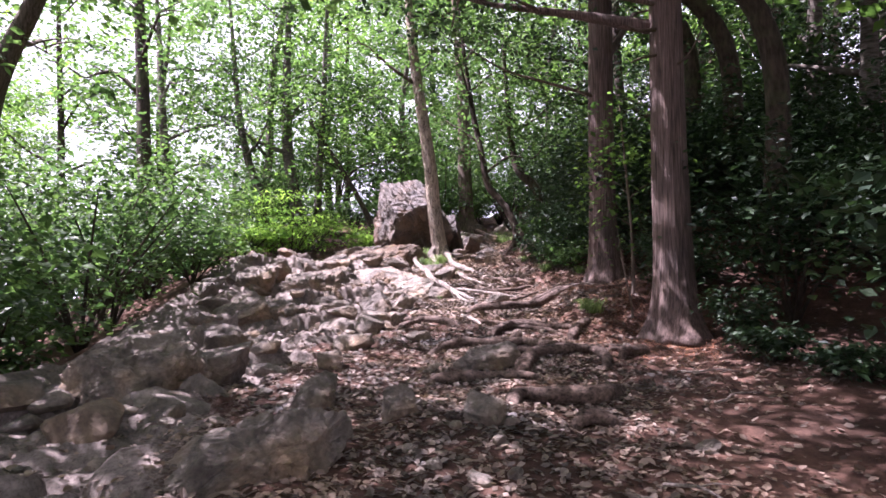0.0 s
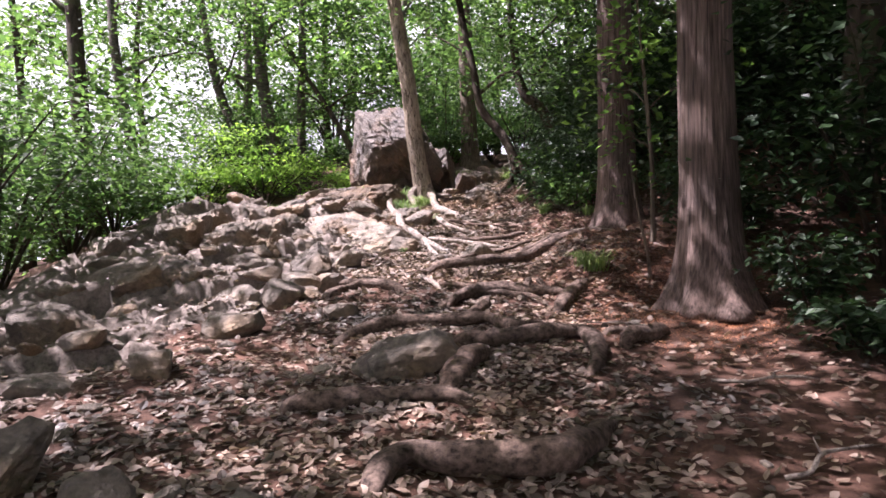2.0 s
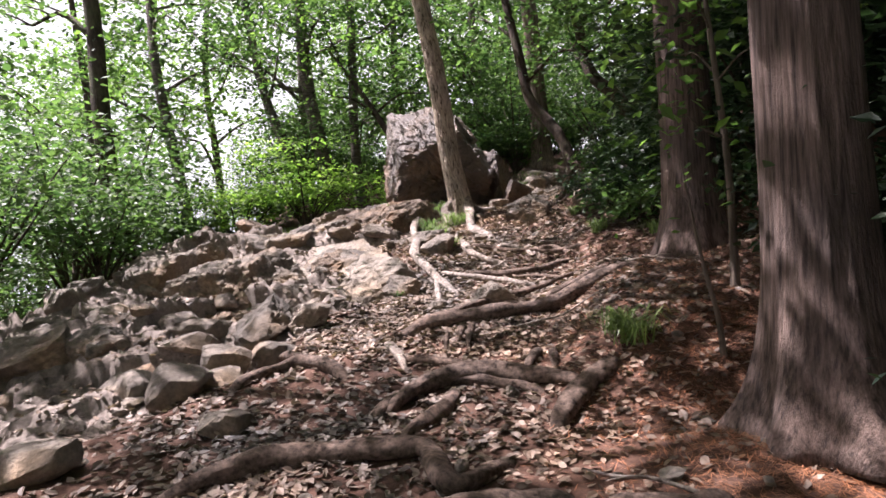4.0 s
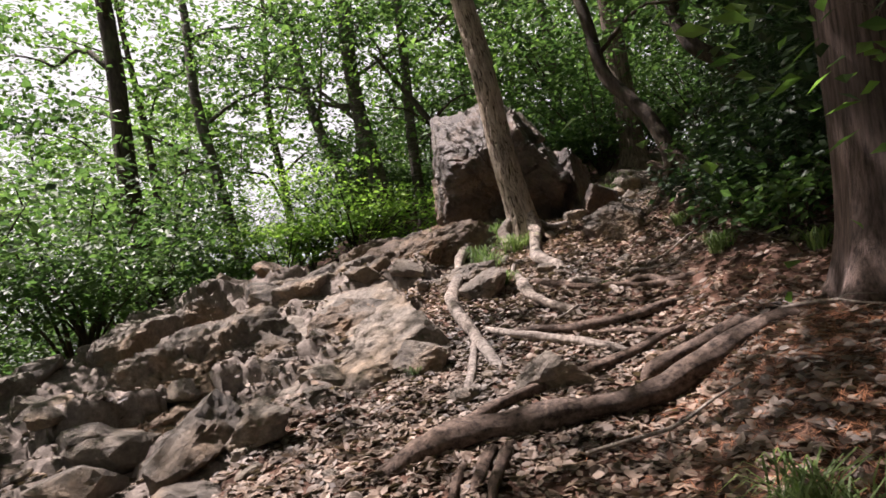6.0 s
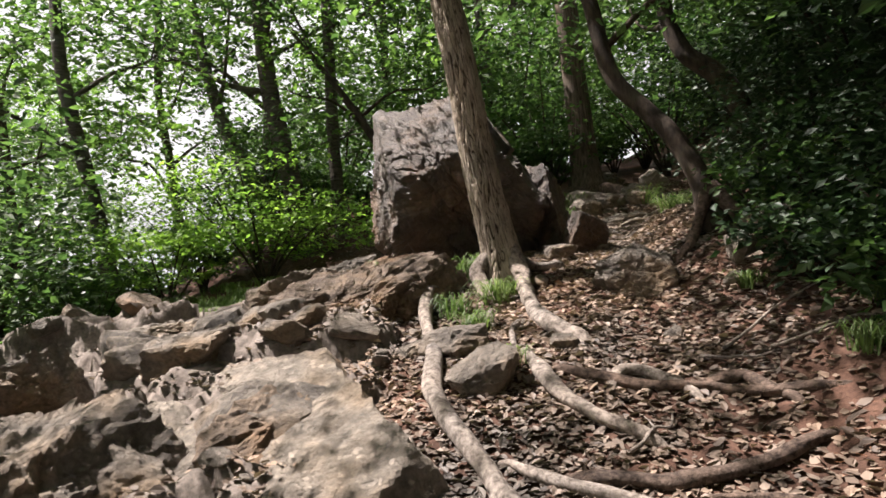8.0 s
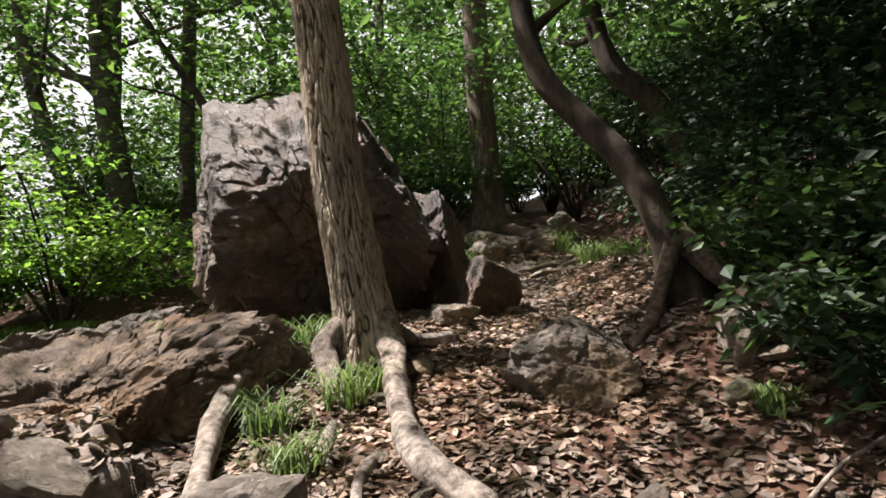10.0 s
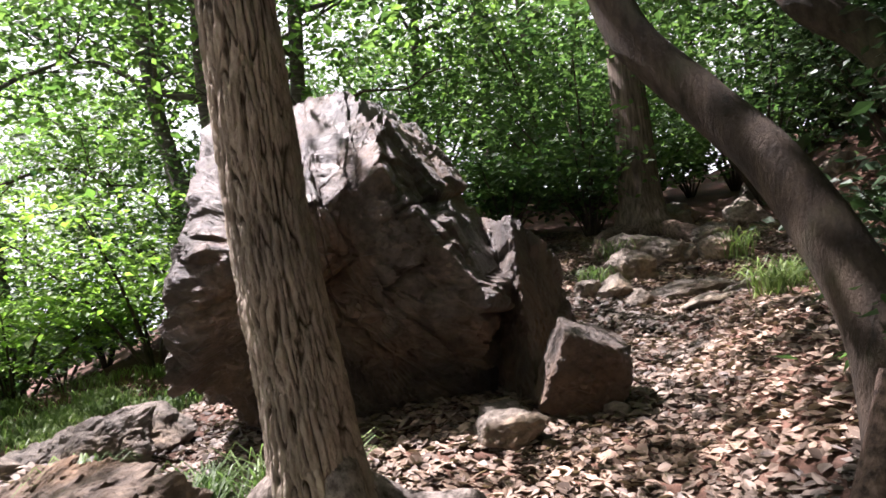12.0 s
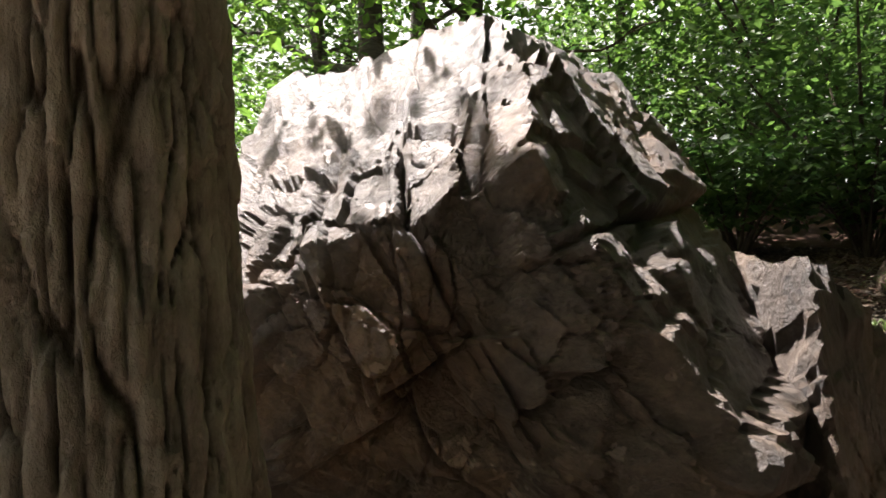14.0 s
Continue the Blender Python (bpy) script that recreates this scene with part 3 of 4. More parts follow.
    tree([b, (2.58, 9.0, b[2] + 0.3), (2.5, 9.0, b[2] + 0.7), (2.42, 9.05, b[2] + 1.3)], [0.02, 0.016, 0.012, 0.005], BARK_BROWN, "plain", 33, "thin crooked sapling with yellow-green leaves", LEAF_FRESH, (0.75, 1), seg=8, rows=24, limbs=3, leaf_size=0.075, leaf_count=36, reach=0.07, limb_len=0.25, name="sapling")
    # added evergreens, their crowns set above the view to shade path and right bank
    for k, (x, y, tx) in enumerate([(4.9, 6.4, -0.7), (5.0, 9.6, -1.3), (4.8, 3.2, 0.0), (5.4, 11.9, -1.6), (5.8, 14.6, -0.4)]):
        b = on_ground(x, y)
        tree([b, (x - 0.1, y, b[2] + 4), (x * 0.6 + tx * 0.4, y + 0.2, b[2] + 6.0), (tx, y, b[2] + 7.6)], [0.2, 0.17, 0.13, 0.05], BARK_DARK, "plain", 130 + k, "dark evergreen tree added to shade the path and bank", LEAF_DARK, (0.6, 1), seg=16, rows=30, limbs=12, leaf_count=6000, leaf_size=0.17, limb_len=3.2)
    b = on_ground(2.85, 9.75)
    tree([b, (2.85, 9.75, b[2] + 0.9), (2.78, 9.75, b[2] + 1.9), (2.7, 9.8, b[2] + 3.1)], [0.03, 0.026, 0.02, 0.006], BARK_BROWN, "plain", 35, "young broadleaved tree with hanging bright green leaves", LEAF_FRESH, (0.4, 1), seg=8, rows=24, limbs=7, leaf_size=0.115, leaf_count=600, reach=0.18, limb_len=0.55, name="sapling")
    b = on_ground(-7.3, 10.1)
    tree([b, (-7.3, 10.1, 2.5), (-7.3, 10.1, 4.6), (-6.4, 9.9, 6.6), (-5.3, 9.6, 9.0), (-4.8, 9.5, 12)], [0.22, 0.19, 0.18, 0.13, 0.1, 0.03], BARK_BROWN, "plain", 21, "forked grey-brown tree at the edge of the slope", LEAF_MID, (0.5, 1), seg=24, rows=40, limbs=7, leaf_count=3600)
    b = on_ground(-7.2, 16.2)
    tree(lean_line(b, (-8.2, 16.3, 13), 5, 0.15, 3), [0.2, 0.18, 0.16, 0.11, 0.04], BARK_DARK, "plain", 22, "dark upright forest tree on the slope", LEAF_MID, (0.45, 1), seg=20, rows=30, limbs=7, leaf_count=2200)
    b = on_ground(-7.7, 19.2)
    tree(lean_line(b, (-9.0, 19.4, 12), 5, 0.15, 4), [0.16, 0.14, 0.12, 0.09, 0.03], BARK_RING, "plain", 23, "slender grey tree with bare lower branches", LEAF_MID, (0.3, 1), seg=20, rows=30, limbs=8, leaf_count=2500)
    # trees added beside the start so that their crowns shade it
    for k, (x, y) in enumerate([(-4.6, 4.6), (-5.6, 1.5), (-4.2, 7.4)]):
        b = on_ground(x, y) if k < 2 else on_ground(-8.5, 7.2)
        tree([b, (b[0] + 0.3, b[1], b[2] + 4), (b[0] + 1.2, b[1] + 0.2, b[2] + 8), (b[0] + 1.8, b[1], b[2] + 12)], [0.2, 0.17, 0.13, 0.04], BARK_BROWN, "plain", 24 + k, "tall broadleaved tree added to shade the foot of the path", LEAF_MID, (0.5, 1), seg=16, rows=30, limbs=8, leaf_count=4500, leaf_size=0.16, limb_len=3.6)
    # unseen dense trees added down the slope to keep sun off the left foreground
    for k, (x, y) in enumerate([(-7.0, 3.2), (-7.6, 5.8), (-6.4, 0.2)]):
        b = on_ground(x, y)
        tree(lean_line(b, (x + 0.4, y, b[2] + 11), 4, 0.2, k), [0.18, 0.15, 0.1, 0.03], BARK_DARK, "plain", 140 + k, "dense broadleaved tree added on the slope to cast shade", LEAF_MID, (0.25, 1), seg=12, rows=20, limbs=10, leaf_count=5000, leaf_size=0.18, limb_len=3.2)
    b = on_ground(-1.9, 19.6)
    tree([b, (-2.3, 19.7, 4.2), (-3.1, 19.8, 5.6), (-4.2, 20, 7.2)], [0.1, 0.085, 0.07, 0.03], BARK_DARK, "plain", 29, "slender dark tree bending across the clearing", LEAF_FRESH, (0.5, 1), seg=14, rows=30, limbs=5, leaf_count=2000)
    b = on_ground(-5.0, 20.8)
    tree([b, (-5.7, 20.8, 4.6), (-6.6, 21, 7), (-7.2, 21, 12)], [0.17, 0.15, 0.12, 0.04], BARK_RING, "plain", 18, "leaning grey forest tree", LEAF_MID, (0.55, 1), seg=20, rows=40, leaf_count=2600)


def build_forest():
    """The wood round about: some model trees, each set down many times."""
    models = []
    rng = np.random.RandomState(77)
    for k in range(7):
        h = 10 + 1.1 * k
        dark = k >= 5
        line = [(0, 0, -0.3), (0.15 * (k - 3) * 0.4, 0.1, h * 0.25), (0.2 * (k - 3) * 0.6, -0.1, h * 0.5), (0.1 * k, 0.2, h * 0.8), (0.12 * k, 0.1, h)]
        t = tree(line, [0.17 + 0.012 * k, 0.14, 0.12, 0.08, 0.03], BARK_RING if k % 2 else BARK_DARK, "plain", 40 + k,
                 "evergreen forest tree with dark dense foliage" if dark else "leafy broadleaved forest tree with a grey trunk", LEAF_DARK if dark else (LEAF_MID if k % 2 else LEAF_FRESH), (0.05 if dark else 0.16, 1.0), seg=12, rows=18, limbs=13 if dark else 10, leaf_size=0.15 if dark else 0.23, leaf_count=11500 if dark else 5600, reach=0.8, limb_len=3.2)
        tagged(t, group="forest trees")
        models.append(t)
    spots = []
    tries = 0
    while len(spots) < 62 and tries < 6000:
        tries += 1
        x, y = rng.uniform(-30, 24), rng.uniform(-8, 46)
        if -4.8 < x < 4.3 and y < 21:
            continue
        if y < 21 and -6.5 < x < 0:
            continue
        if x < -1 and rng.rand() < 0.5:
            continue
        if min([math.hypot(x - a, y - c) for a, c in spots] + [9]) < (2.0 if y > 15 else 2.6):
            continue
        spots.append((x, y))
    while len(spots) < 67:
        x, y = rng.uniform(-4, 18), rng.uniform(23.5, 40)
        if min(math.hypot(x - a, y - c) for a, c in spots) > 1.6:
            spots.append((x, y))
    # extra trees to the right and behind the start, added to block low light
    for x, y in [(5.5, -3), (7.5, 0), (7.2, 8), (7.8, 11.5), (9.5, 3.5), (10, 7), (4.2, -5.5), (8.6, 14.5), (10.5, 11), (0.5, -7), (-3, -5.5), (2.2, -10), (-4.5, -9)]:
        spots.append((x, y))
    used = [0] * len(models)
    for x, y in spots:
        k = rng.randint(0, 5) if x < 3.5 or (y > 23 and x < 9) or rng.rand() < 0.3 else rng.randint(5, 7)
        m = pose(*on_ground(x, y, 0.1), rng.uniform(-4, 4), rng.uniform(-4, 4), rng.uniform(0, 360))
        if used[k] == 0:
            models[k].matrix_world = m
        else:
            copy_thing(models[k], m)
        used[k] += 1
    for k, n in enumerate(used):
        if n == 0:
            models[k].matrix_world = pose(*on_ground(-20 + 3 * k, 34))


def build_roots():
    owner = {"TREE_A": TREE_A, "TREE_B": TREE_B, "TREE_C": TREE_C, "TREE_D": TREE_D, "TREE_E": TREE_E}
    runs = [
        ('TREE_D', 0.055, [(0.34, 4.79), (0.47, 5.23), (0.73, 5.22), (1.15, 5.21), (1.32, 5.49), (1.57, 6.04)]),
        ('TREE_D', 0.045, [(-0.28, 5.99), (-0.01, 6.04), (0.42, 6.17), (0.89, 5.98)]),
        ('TREE_D', 0.05, [(-0.38, 7.36), (-0.02, 7.75), (0.38, 7.99), (0.92, 8.04), (1.19, 7.62), (1.48, 8.23)]),
        ('TREE_D', 0.055, [(0.59, 7.5), (0.87, 7.37), (1.25, 7.34), (1.61, 7.49), (1.65, 6.95), (1.44, 6.42)]),
        ('TREE_D', 0.065, [(0.61, 6.3), (0.79, 6.79), (0.92, 7.06)]),
        ('TREE_D', 0.045, [(0.75, 4.5), (0.9, 4.62), (1.08, 4.55)]),
        ('TREE_D', 0.055, [(1.87, 7.18), (2.08, 7.44), (2.35, 7.62)]),
        ('TREE_D', 0.045, [(-0.71, 8.86), (-0.37, 9.34), (0.18, 9.0)]),
        ('TREE_D', 0.05, [(0.49, 8.48), (0.86, 9.0), (1.37, 9.08), (1.88, 8.84)]),
        ('TREE_D', 0.05, [(1.57, 8.4), (1.77, 8.86), (1.98, 9.01)]),
        ('TREE_C', 0.066, [(0.2, 9.84), (0.52, 10.19), (0.97, 10.43), (1.44, 10.62), (1.95, 10.85), (2.6, 11.15)]),
        ('TREE_C', 0.025, [(0.76, 10.26), (0.76, 10.01), (0.78, 9.81)]),
        ('TREE_C', 0.025, [(0.85, 10.3), (0.85, 10.01), (0.89, 9.71)]),
        ('TREE_C', 0.02, [(0.66, 10.11), (0.69, 9.84), (0.73, 9.67)]),
        ('TREE_D', 0.03, [(0.41, 9.46), (0.67, 9.45), (1.04, 9.34)]),
        ('TREE_D', 0.035, [(1.44, 9.58), (1.41, 9.4), (1.38, 9.21)]),
        ('TREE_D', 0.025, [(1.53, 9.57), (1.56, 9.4), (1.57, 9.22)]),
        ('TREE_D', 0.03, [(0.19, 9.79), (0.36, 9.54), (0.52, 9.28)]),
        ('TREE_D', 0.035, [(-0.87, 9.86), (-0.48, 9.53), (-0.15, 9.23)]),
        ('TREE_A', 0.045, [(-0.44, 14.6, -0.1), (-0.62, 14.3, 0.09), (-0.58, 13.85, 0.05), (-0.34, 13.04), (-0.23, 12.55), (-0.02, 12.15), (0.14, 11.93), (0.36, 11.56), (0.64, 11.15)]),
        ('TREE_A', 0.025, [(0.14, 11.93), (0.3, 11.36), (0.41, 10.88)]),
        ('TREE_A', 0.03, [(0.12, 12.09), (0.46, 11.83), (0.93, 11.64), (1.41, 11.48)]),
        ('TREE_C', 0.02, [(0.93, 11.72), (1.32, 11.74), (1.68, 11.6), (1.97, 11.4)]),
        ('TREE_C', 0.045, [(1.42, 10.95), (1.7, 11.12), (2.1, 11.0)]),
        ('TREE_A', 0.04, [(0.17, 13.28), (0.41, 12.63), (0.67, 12.3), (1.01, 12.14)]),
        ('TREE_A', 0.035, [(0.73, 12.56), (0.84, 12.8), (1.07, 12.72), (1.23, 12.51)]),
        ('TREE_C', 0.04, [(1.2, 12.63), (1.46, 12.73), (1.67, 12.35)]),
        ('TREE_A', 0.03, [(-0.36, 12.23), (-0.24, 11.93), (-0.14, 11.69)]),
        ('TREE_A', 0.055, [(-0.14, 14.78, 0.22), (-0.27, 14.66, 0.12), (-0.17, 14.47), (-0.01, 14.08)]),
        ('TREE_A', 0.055, [(0.05, 14.76, 0.22), (0.13, 14.6, 0.1), (0.21, 14.07), (0.36, 13.56), (0.54, 13.38), (0.74, 13.15)]),
        ('TREE_A', 0.05, [(0.08, 14.88, 0.1), (0.3, 14.98), (0.52, 15.02)]),
        ('TREE_A', 0.022, [(-0.08, 14.07), (-0.05, 13.73), (0.01, 13.54)]),
        ('TREE_A', 0.025, [(0.18, 13.72), (0.14, 13.42), (0.19, 13.09)]),
        ('TREE_D', 0.03, [(1.65, 7.59), (1.71, 7.23), (1.68, 6.97), (1.55, 6.74)]),
        ('TREE_D', 0.03, [(1.81, 7.52), (2.01, 7.58), (2.34, 7.61)]),
        ('TREE_C', 0.035, [(0.32, 11.84), (0.71, 11.84), (1.17, 11.88), (1.82, 12.21)]),
        ('TREE_C', 0.03, [(0.33, 12.87), (0.76, 12.68), (1.35, 12.6), (1.99, 12.32)]),
        ('TREE_C', 0.035, [(0.19, 9.76), (0.5, 10.4), (1.01, 11.03), (1.93, 11.81)]),
        ('TREE_D', 0.04, [(0.46, 8.39), (0.66, 8.85), (1.01, 9.02), (1.62, 8.87)]),
        ('TREE_D', 0.04, [(0.75, 8.2), (0.92, 8.58), (0.96, 8.92)]),
        ('TREE_E', 0.042, [(1.77, 14.64, 0.3), (1.9, 14.5, 0.12), (2.02, 14.3, 0.0), (2.14, 14.1, 0.0)]),
        ('TREE_E', 0.038, [(1.73, 14.62, 0.26), (1.62, 14.56, 0.1), (1.5, 14.5, 0.0), (1.36, 14.44, 0.0)]),
        ('TREE_B', 0.12, [(0.9, 21.4), (0.55, 21.0), (0.4, 20.6)]),
        ('TREE_B', 0.11, [(1.15, 21.4), (1.5, 21.0), (1.9, 20.8)]),
    ]
    for i, (o, r, pts) in enumerate(runs):
        r = r * (1.25 if o == "TREE_D" and r > 0.04 else 1.1)
        pale = o == "TREE_A" or (i % 7 == 3 and r < 0.04)
        root_along(pts, [r * (1.5 if len(pts[0]) == 3 and pts[0][2] > 0 else 0.6), r * 1.1, r * 1.1, r, r * 0.55], owner[o], ROOT_PALE if pale else ROOT_BARK, seed=i, lift=0.7, label="worn pale surface root" if pale else "")


def shrub(at, height, width, leaf, seed, label, count, size, stems=6, flat=0.5, layers=False, group=""):
    """A bush: stems from one foot and a cloud of leaves on their twigs."""
    rng = np.random.RandomState(seed)
    root = thing("shrub", label, "shrub", group, at)
    ends = []
    for i in range(stems):
        az = i * 2.39 + rng.uniform(-0.4, 0.4)
        w = np.array((math.cos(az), math.sin(az), 0)) * width * rng.uniform(0.25, 0.55)
        h = height * rng.uniform(0.55, 1.0)
        q = [(0, 0, -0.05), w * 0.35 + (0, 0, h * 0.45), w * 0.8 + (0, 0, h * 0.85), w + (0, 0, h)]
        r0 = 0.010 + 0.008 * height
        part("stem", mesh_of("stem", *tube(q, [r0, r0 * 0.7, r0 * 0.4, r0 * 0.15], 6, 9), BARK_DARK), root)
        lc = spline(q, 9)
        for k in (3, 4, 5, 6, 7, 8):
            for _ in range(2):
                a2 = rng.uniform(0, 6.28)
                g = width * rng.uniform(0.1, 0.35)
                ends.append(lc[k] + np.array((math.cos(a2) * g, math.sin(a2) * g, rng.uniform(-0.02, 0.08) * height)))
    sp = width * 0.11
    v, f = leaves(np.array(ends), (sp, sp, sp * (0.18 if layers else 0.55)), count, size, rng, flat=flat)
    part("foliage", mesh_of("foliage", v, f, leaf, False), root)
    return root


def build_shrubs():
    maple = "bright green leafy maple bush on the rocky terrace"
    shrub(on_ground(-4.3, 18.4), 1.9, 2.6, LEAF_MAPLE, 1, maple, 5000, 0.10, 10, 0.25, True)
    shrub(on_ground(-5.7, 17.8), 1.5, 2.2, LEAF_MAPLE, 2, maple, 3200, 0.10, 9, 0.25, True)
    shrub(on_ground(-2.2, 18.6), 0.9, 1.4, LEAF_MAPLE, 3, maple, 1600, 0.09, 7, 0.3, True)
    dark = "dark glossy evergreen shrub on the shaded bank"
    for i, (x, y, h, w) in enumerate([(2.5, 12.6, 0.6, 0.9), (2.75, 13.2, 0.8, 1.1), (2.2, 14.6, 0.75, 0.9), (2.35, 13.7, 0.55, 0.9), (3.3, 6.7, 0.45, 0.6), (2.9, 15.3, 1.3, 1.3), (3.4, 10.1, 1.1, 1.0), (3.4, 7.55, 0.8, 0.6), (2.6, 16.6, 1.0, 1.2), (3.4, 17.0, 1.6, 1.8), (3.5, 5.6, 0.4, 0.6), (3.2, 12.2, 1.2, 1.0), (2.1, 13.35, 0.55, 0.7), (2.45, 14.0, 0.9, 0.9), (3.1, 13.6, 1.2, 1.2), (3.3, 9.2, 1.0, 0.9)]):
        shrub(on_ground(x, y), h, w, LEAF_DARK if i not in (2, 3, 0) else LEAF_MID, 60 + i, dark, int(500 + 900 * h * w), 0.085, 7, 0.6)
    mids = "leafy green shrub in the forest understorey"
    rng = np.random.RandomState(5)
    first = {}
    spots = [(-5.2, 9.2, 2), (-5.8, 11.2, 2), (-5.0, 12.8, 1), (-6.5, 8, 2), (-7.2, 10, 2), (-6.2, 13.5, 2), (-5.0, 7.0, 1), (-8, 12.5, 2), (-0.9, 21.5, 1), (0.2, 22.2, 1), (-5.6, 5.4, 2), (-7, 6, 2), (2.6, 22.8, 2)]
    for i in range(30):
        x, y = rng.uniform(-24, -6), rng.uniform(2, 34)
        if x < -13 or not 14 < y < 25:
            spots.append((x, y, 2))
    for i in range(8):
        spots.append((rng.uniform(-8, 10), rng.uniform(25, 36), 2))
    for i in range(46):
        x, y = 3.7 + abs(rng.normal(0, 3.6)), rng.uniform(3, 27)
        spots.append((x, y, 3))
    for i in range(7):
        spots.append((-6.5 + 1.1 * i + 0.4 * rng.rand(), 21.6 + 2.2 * rng.rand(), 1))
    for x, y in ((-6.8, 17.5), (-7.6, 19.0), (-6.0, 19.3), (-8.6, 17.0), (-5.4, 20.2), (-9.2, 18.6), (-7.4, 15.6), (-8.4, 20.6)):
        spots.append((x, y, 1))
    for i in range(12):
        spots.append((0.2 + 0.75 * i, 24.2 + 3.0 * rng.rand(), 1 if i % 3 else 2))
    tall = len(spots)
    for i in range(4):
        spots.append((rng.uniform(-11, 9), rng.uniform(25, 35), 2))
    for i in range(8):
        spots.append((rng.uniform(-17, -8), rng.uniform(4, 22), 2))
    for i in range(5):
        spots.append((-9 + 2.2 * i, 28 + 2 * rng.rand(), 2))
    for n, (x, y, k) in enumerate(spots):
        k = k if k == 3 else (k if rng.rand() < 0.8 else 3 - k)
        key = (k, rng.randint(0, 2))
        m = pose(*on_ground(x, y, 0.05), 0, 0, rng.uniform(0, 360)) @ Matrix.Scale(1.7 if n >= tall else 1.0, 4)
        if key not in first:
            h, w = {1: (1.3, 1.6), 2: (2.7, 2.8), 3: (2.3, 2.4)}[k]
            first[key] = shrub((0, 0, 0), h, w, {1: LEAF_MID, 2: LEAF_MID, 3: LEAF_DARK}[k], 100 + 7 * k + key[1], dark if k == 3 else mids, {1: 1600, 2: 3000, 3: 3000}[k], 0.12, 9, 0.5, k == 1, "understorey shrubs")
            first[key].matrix_world = m
        else:
            copy_thing(first[key], m)


build_trees()
build_roots()
build_shrubs()
build_forest()


# ---------------------------------------------------------------- rocks
def rock(name, at, size, seed, label, level=3, turn=(0, 0, 0), material=None, cuts=None, group="", rough=0.05, planes=11):
    v, f = rock_shape(size, seed, level, planes, rough, cuts)
    ob = new(name, mesh_of(name, v, f, material or ROCK, False))
    ob.matrix_world = pose(*at, *turn)
    return tagged(ob, label, "rock", group)


def bed_blocks(q, seed):
    """Beds one on another, each cut by cross joints into blocks that stand out unevenly; q runs across, down and along the beds."""
    i = np.floor(q[:, 0] * 4.2 + 0.6).astype(np.int64)
    down = q[:, 1] * 1.7 + 7 * hash3(i, 0 * i, 0 * i, seed)
    j = np.floor(down).astype(np.int64)
    along = q[:, 2] * 1.5 + 5 * hash3(i, j, 0 * i, seed + 1)
    k = np.floor(along).astype(np.int64)
    edge = np.minimum(np.minimum((q[:, 0] * 4.2 + 0.6 - i), 1 - (q[:, 0] * 4.2 + 0.6 - i)) / 4.2, np.minimum(down - j, 1 - down + j) / 1.7)
    return 0.15 * (hash3(i, j, k, seed + 2) - 0.5) - 0.035 * np.exp(-(edge / 0.012) ** 2)


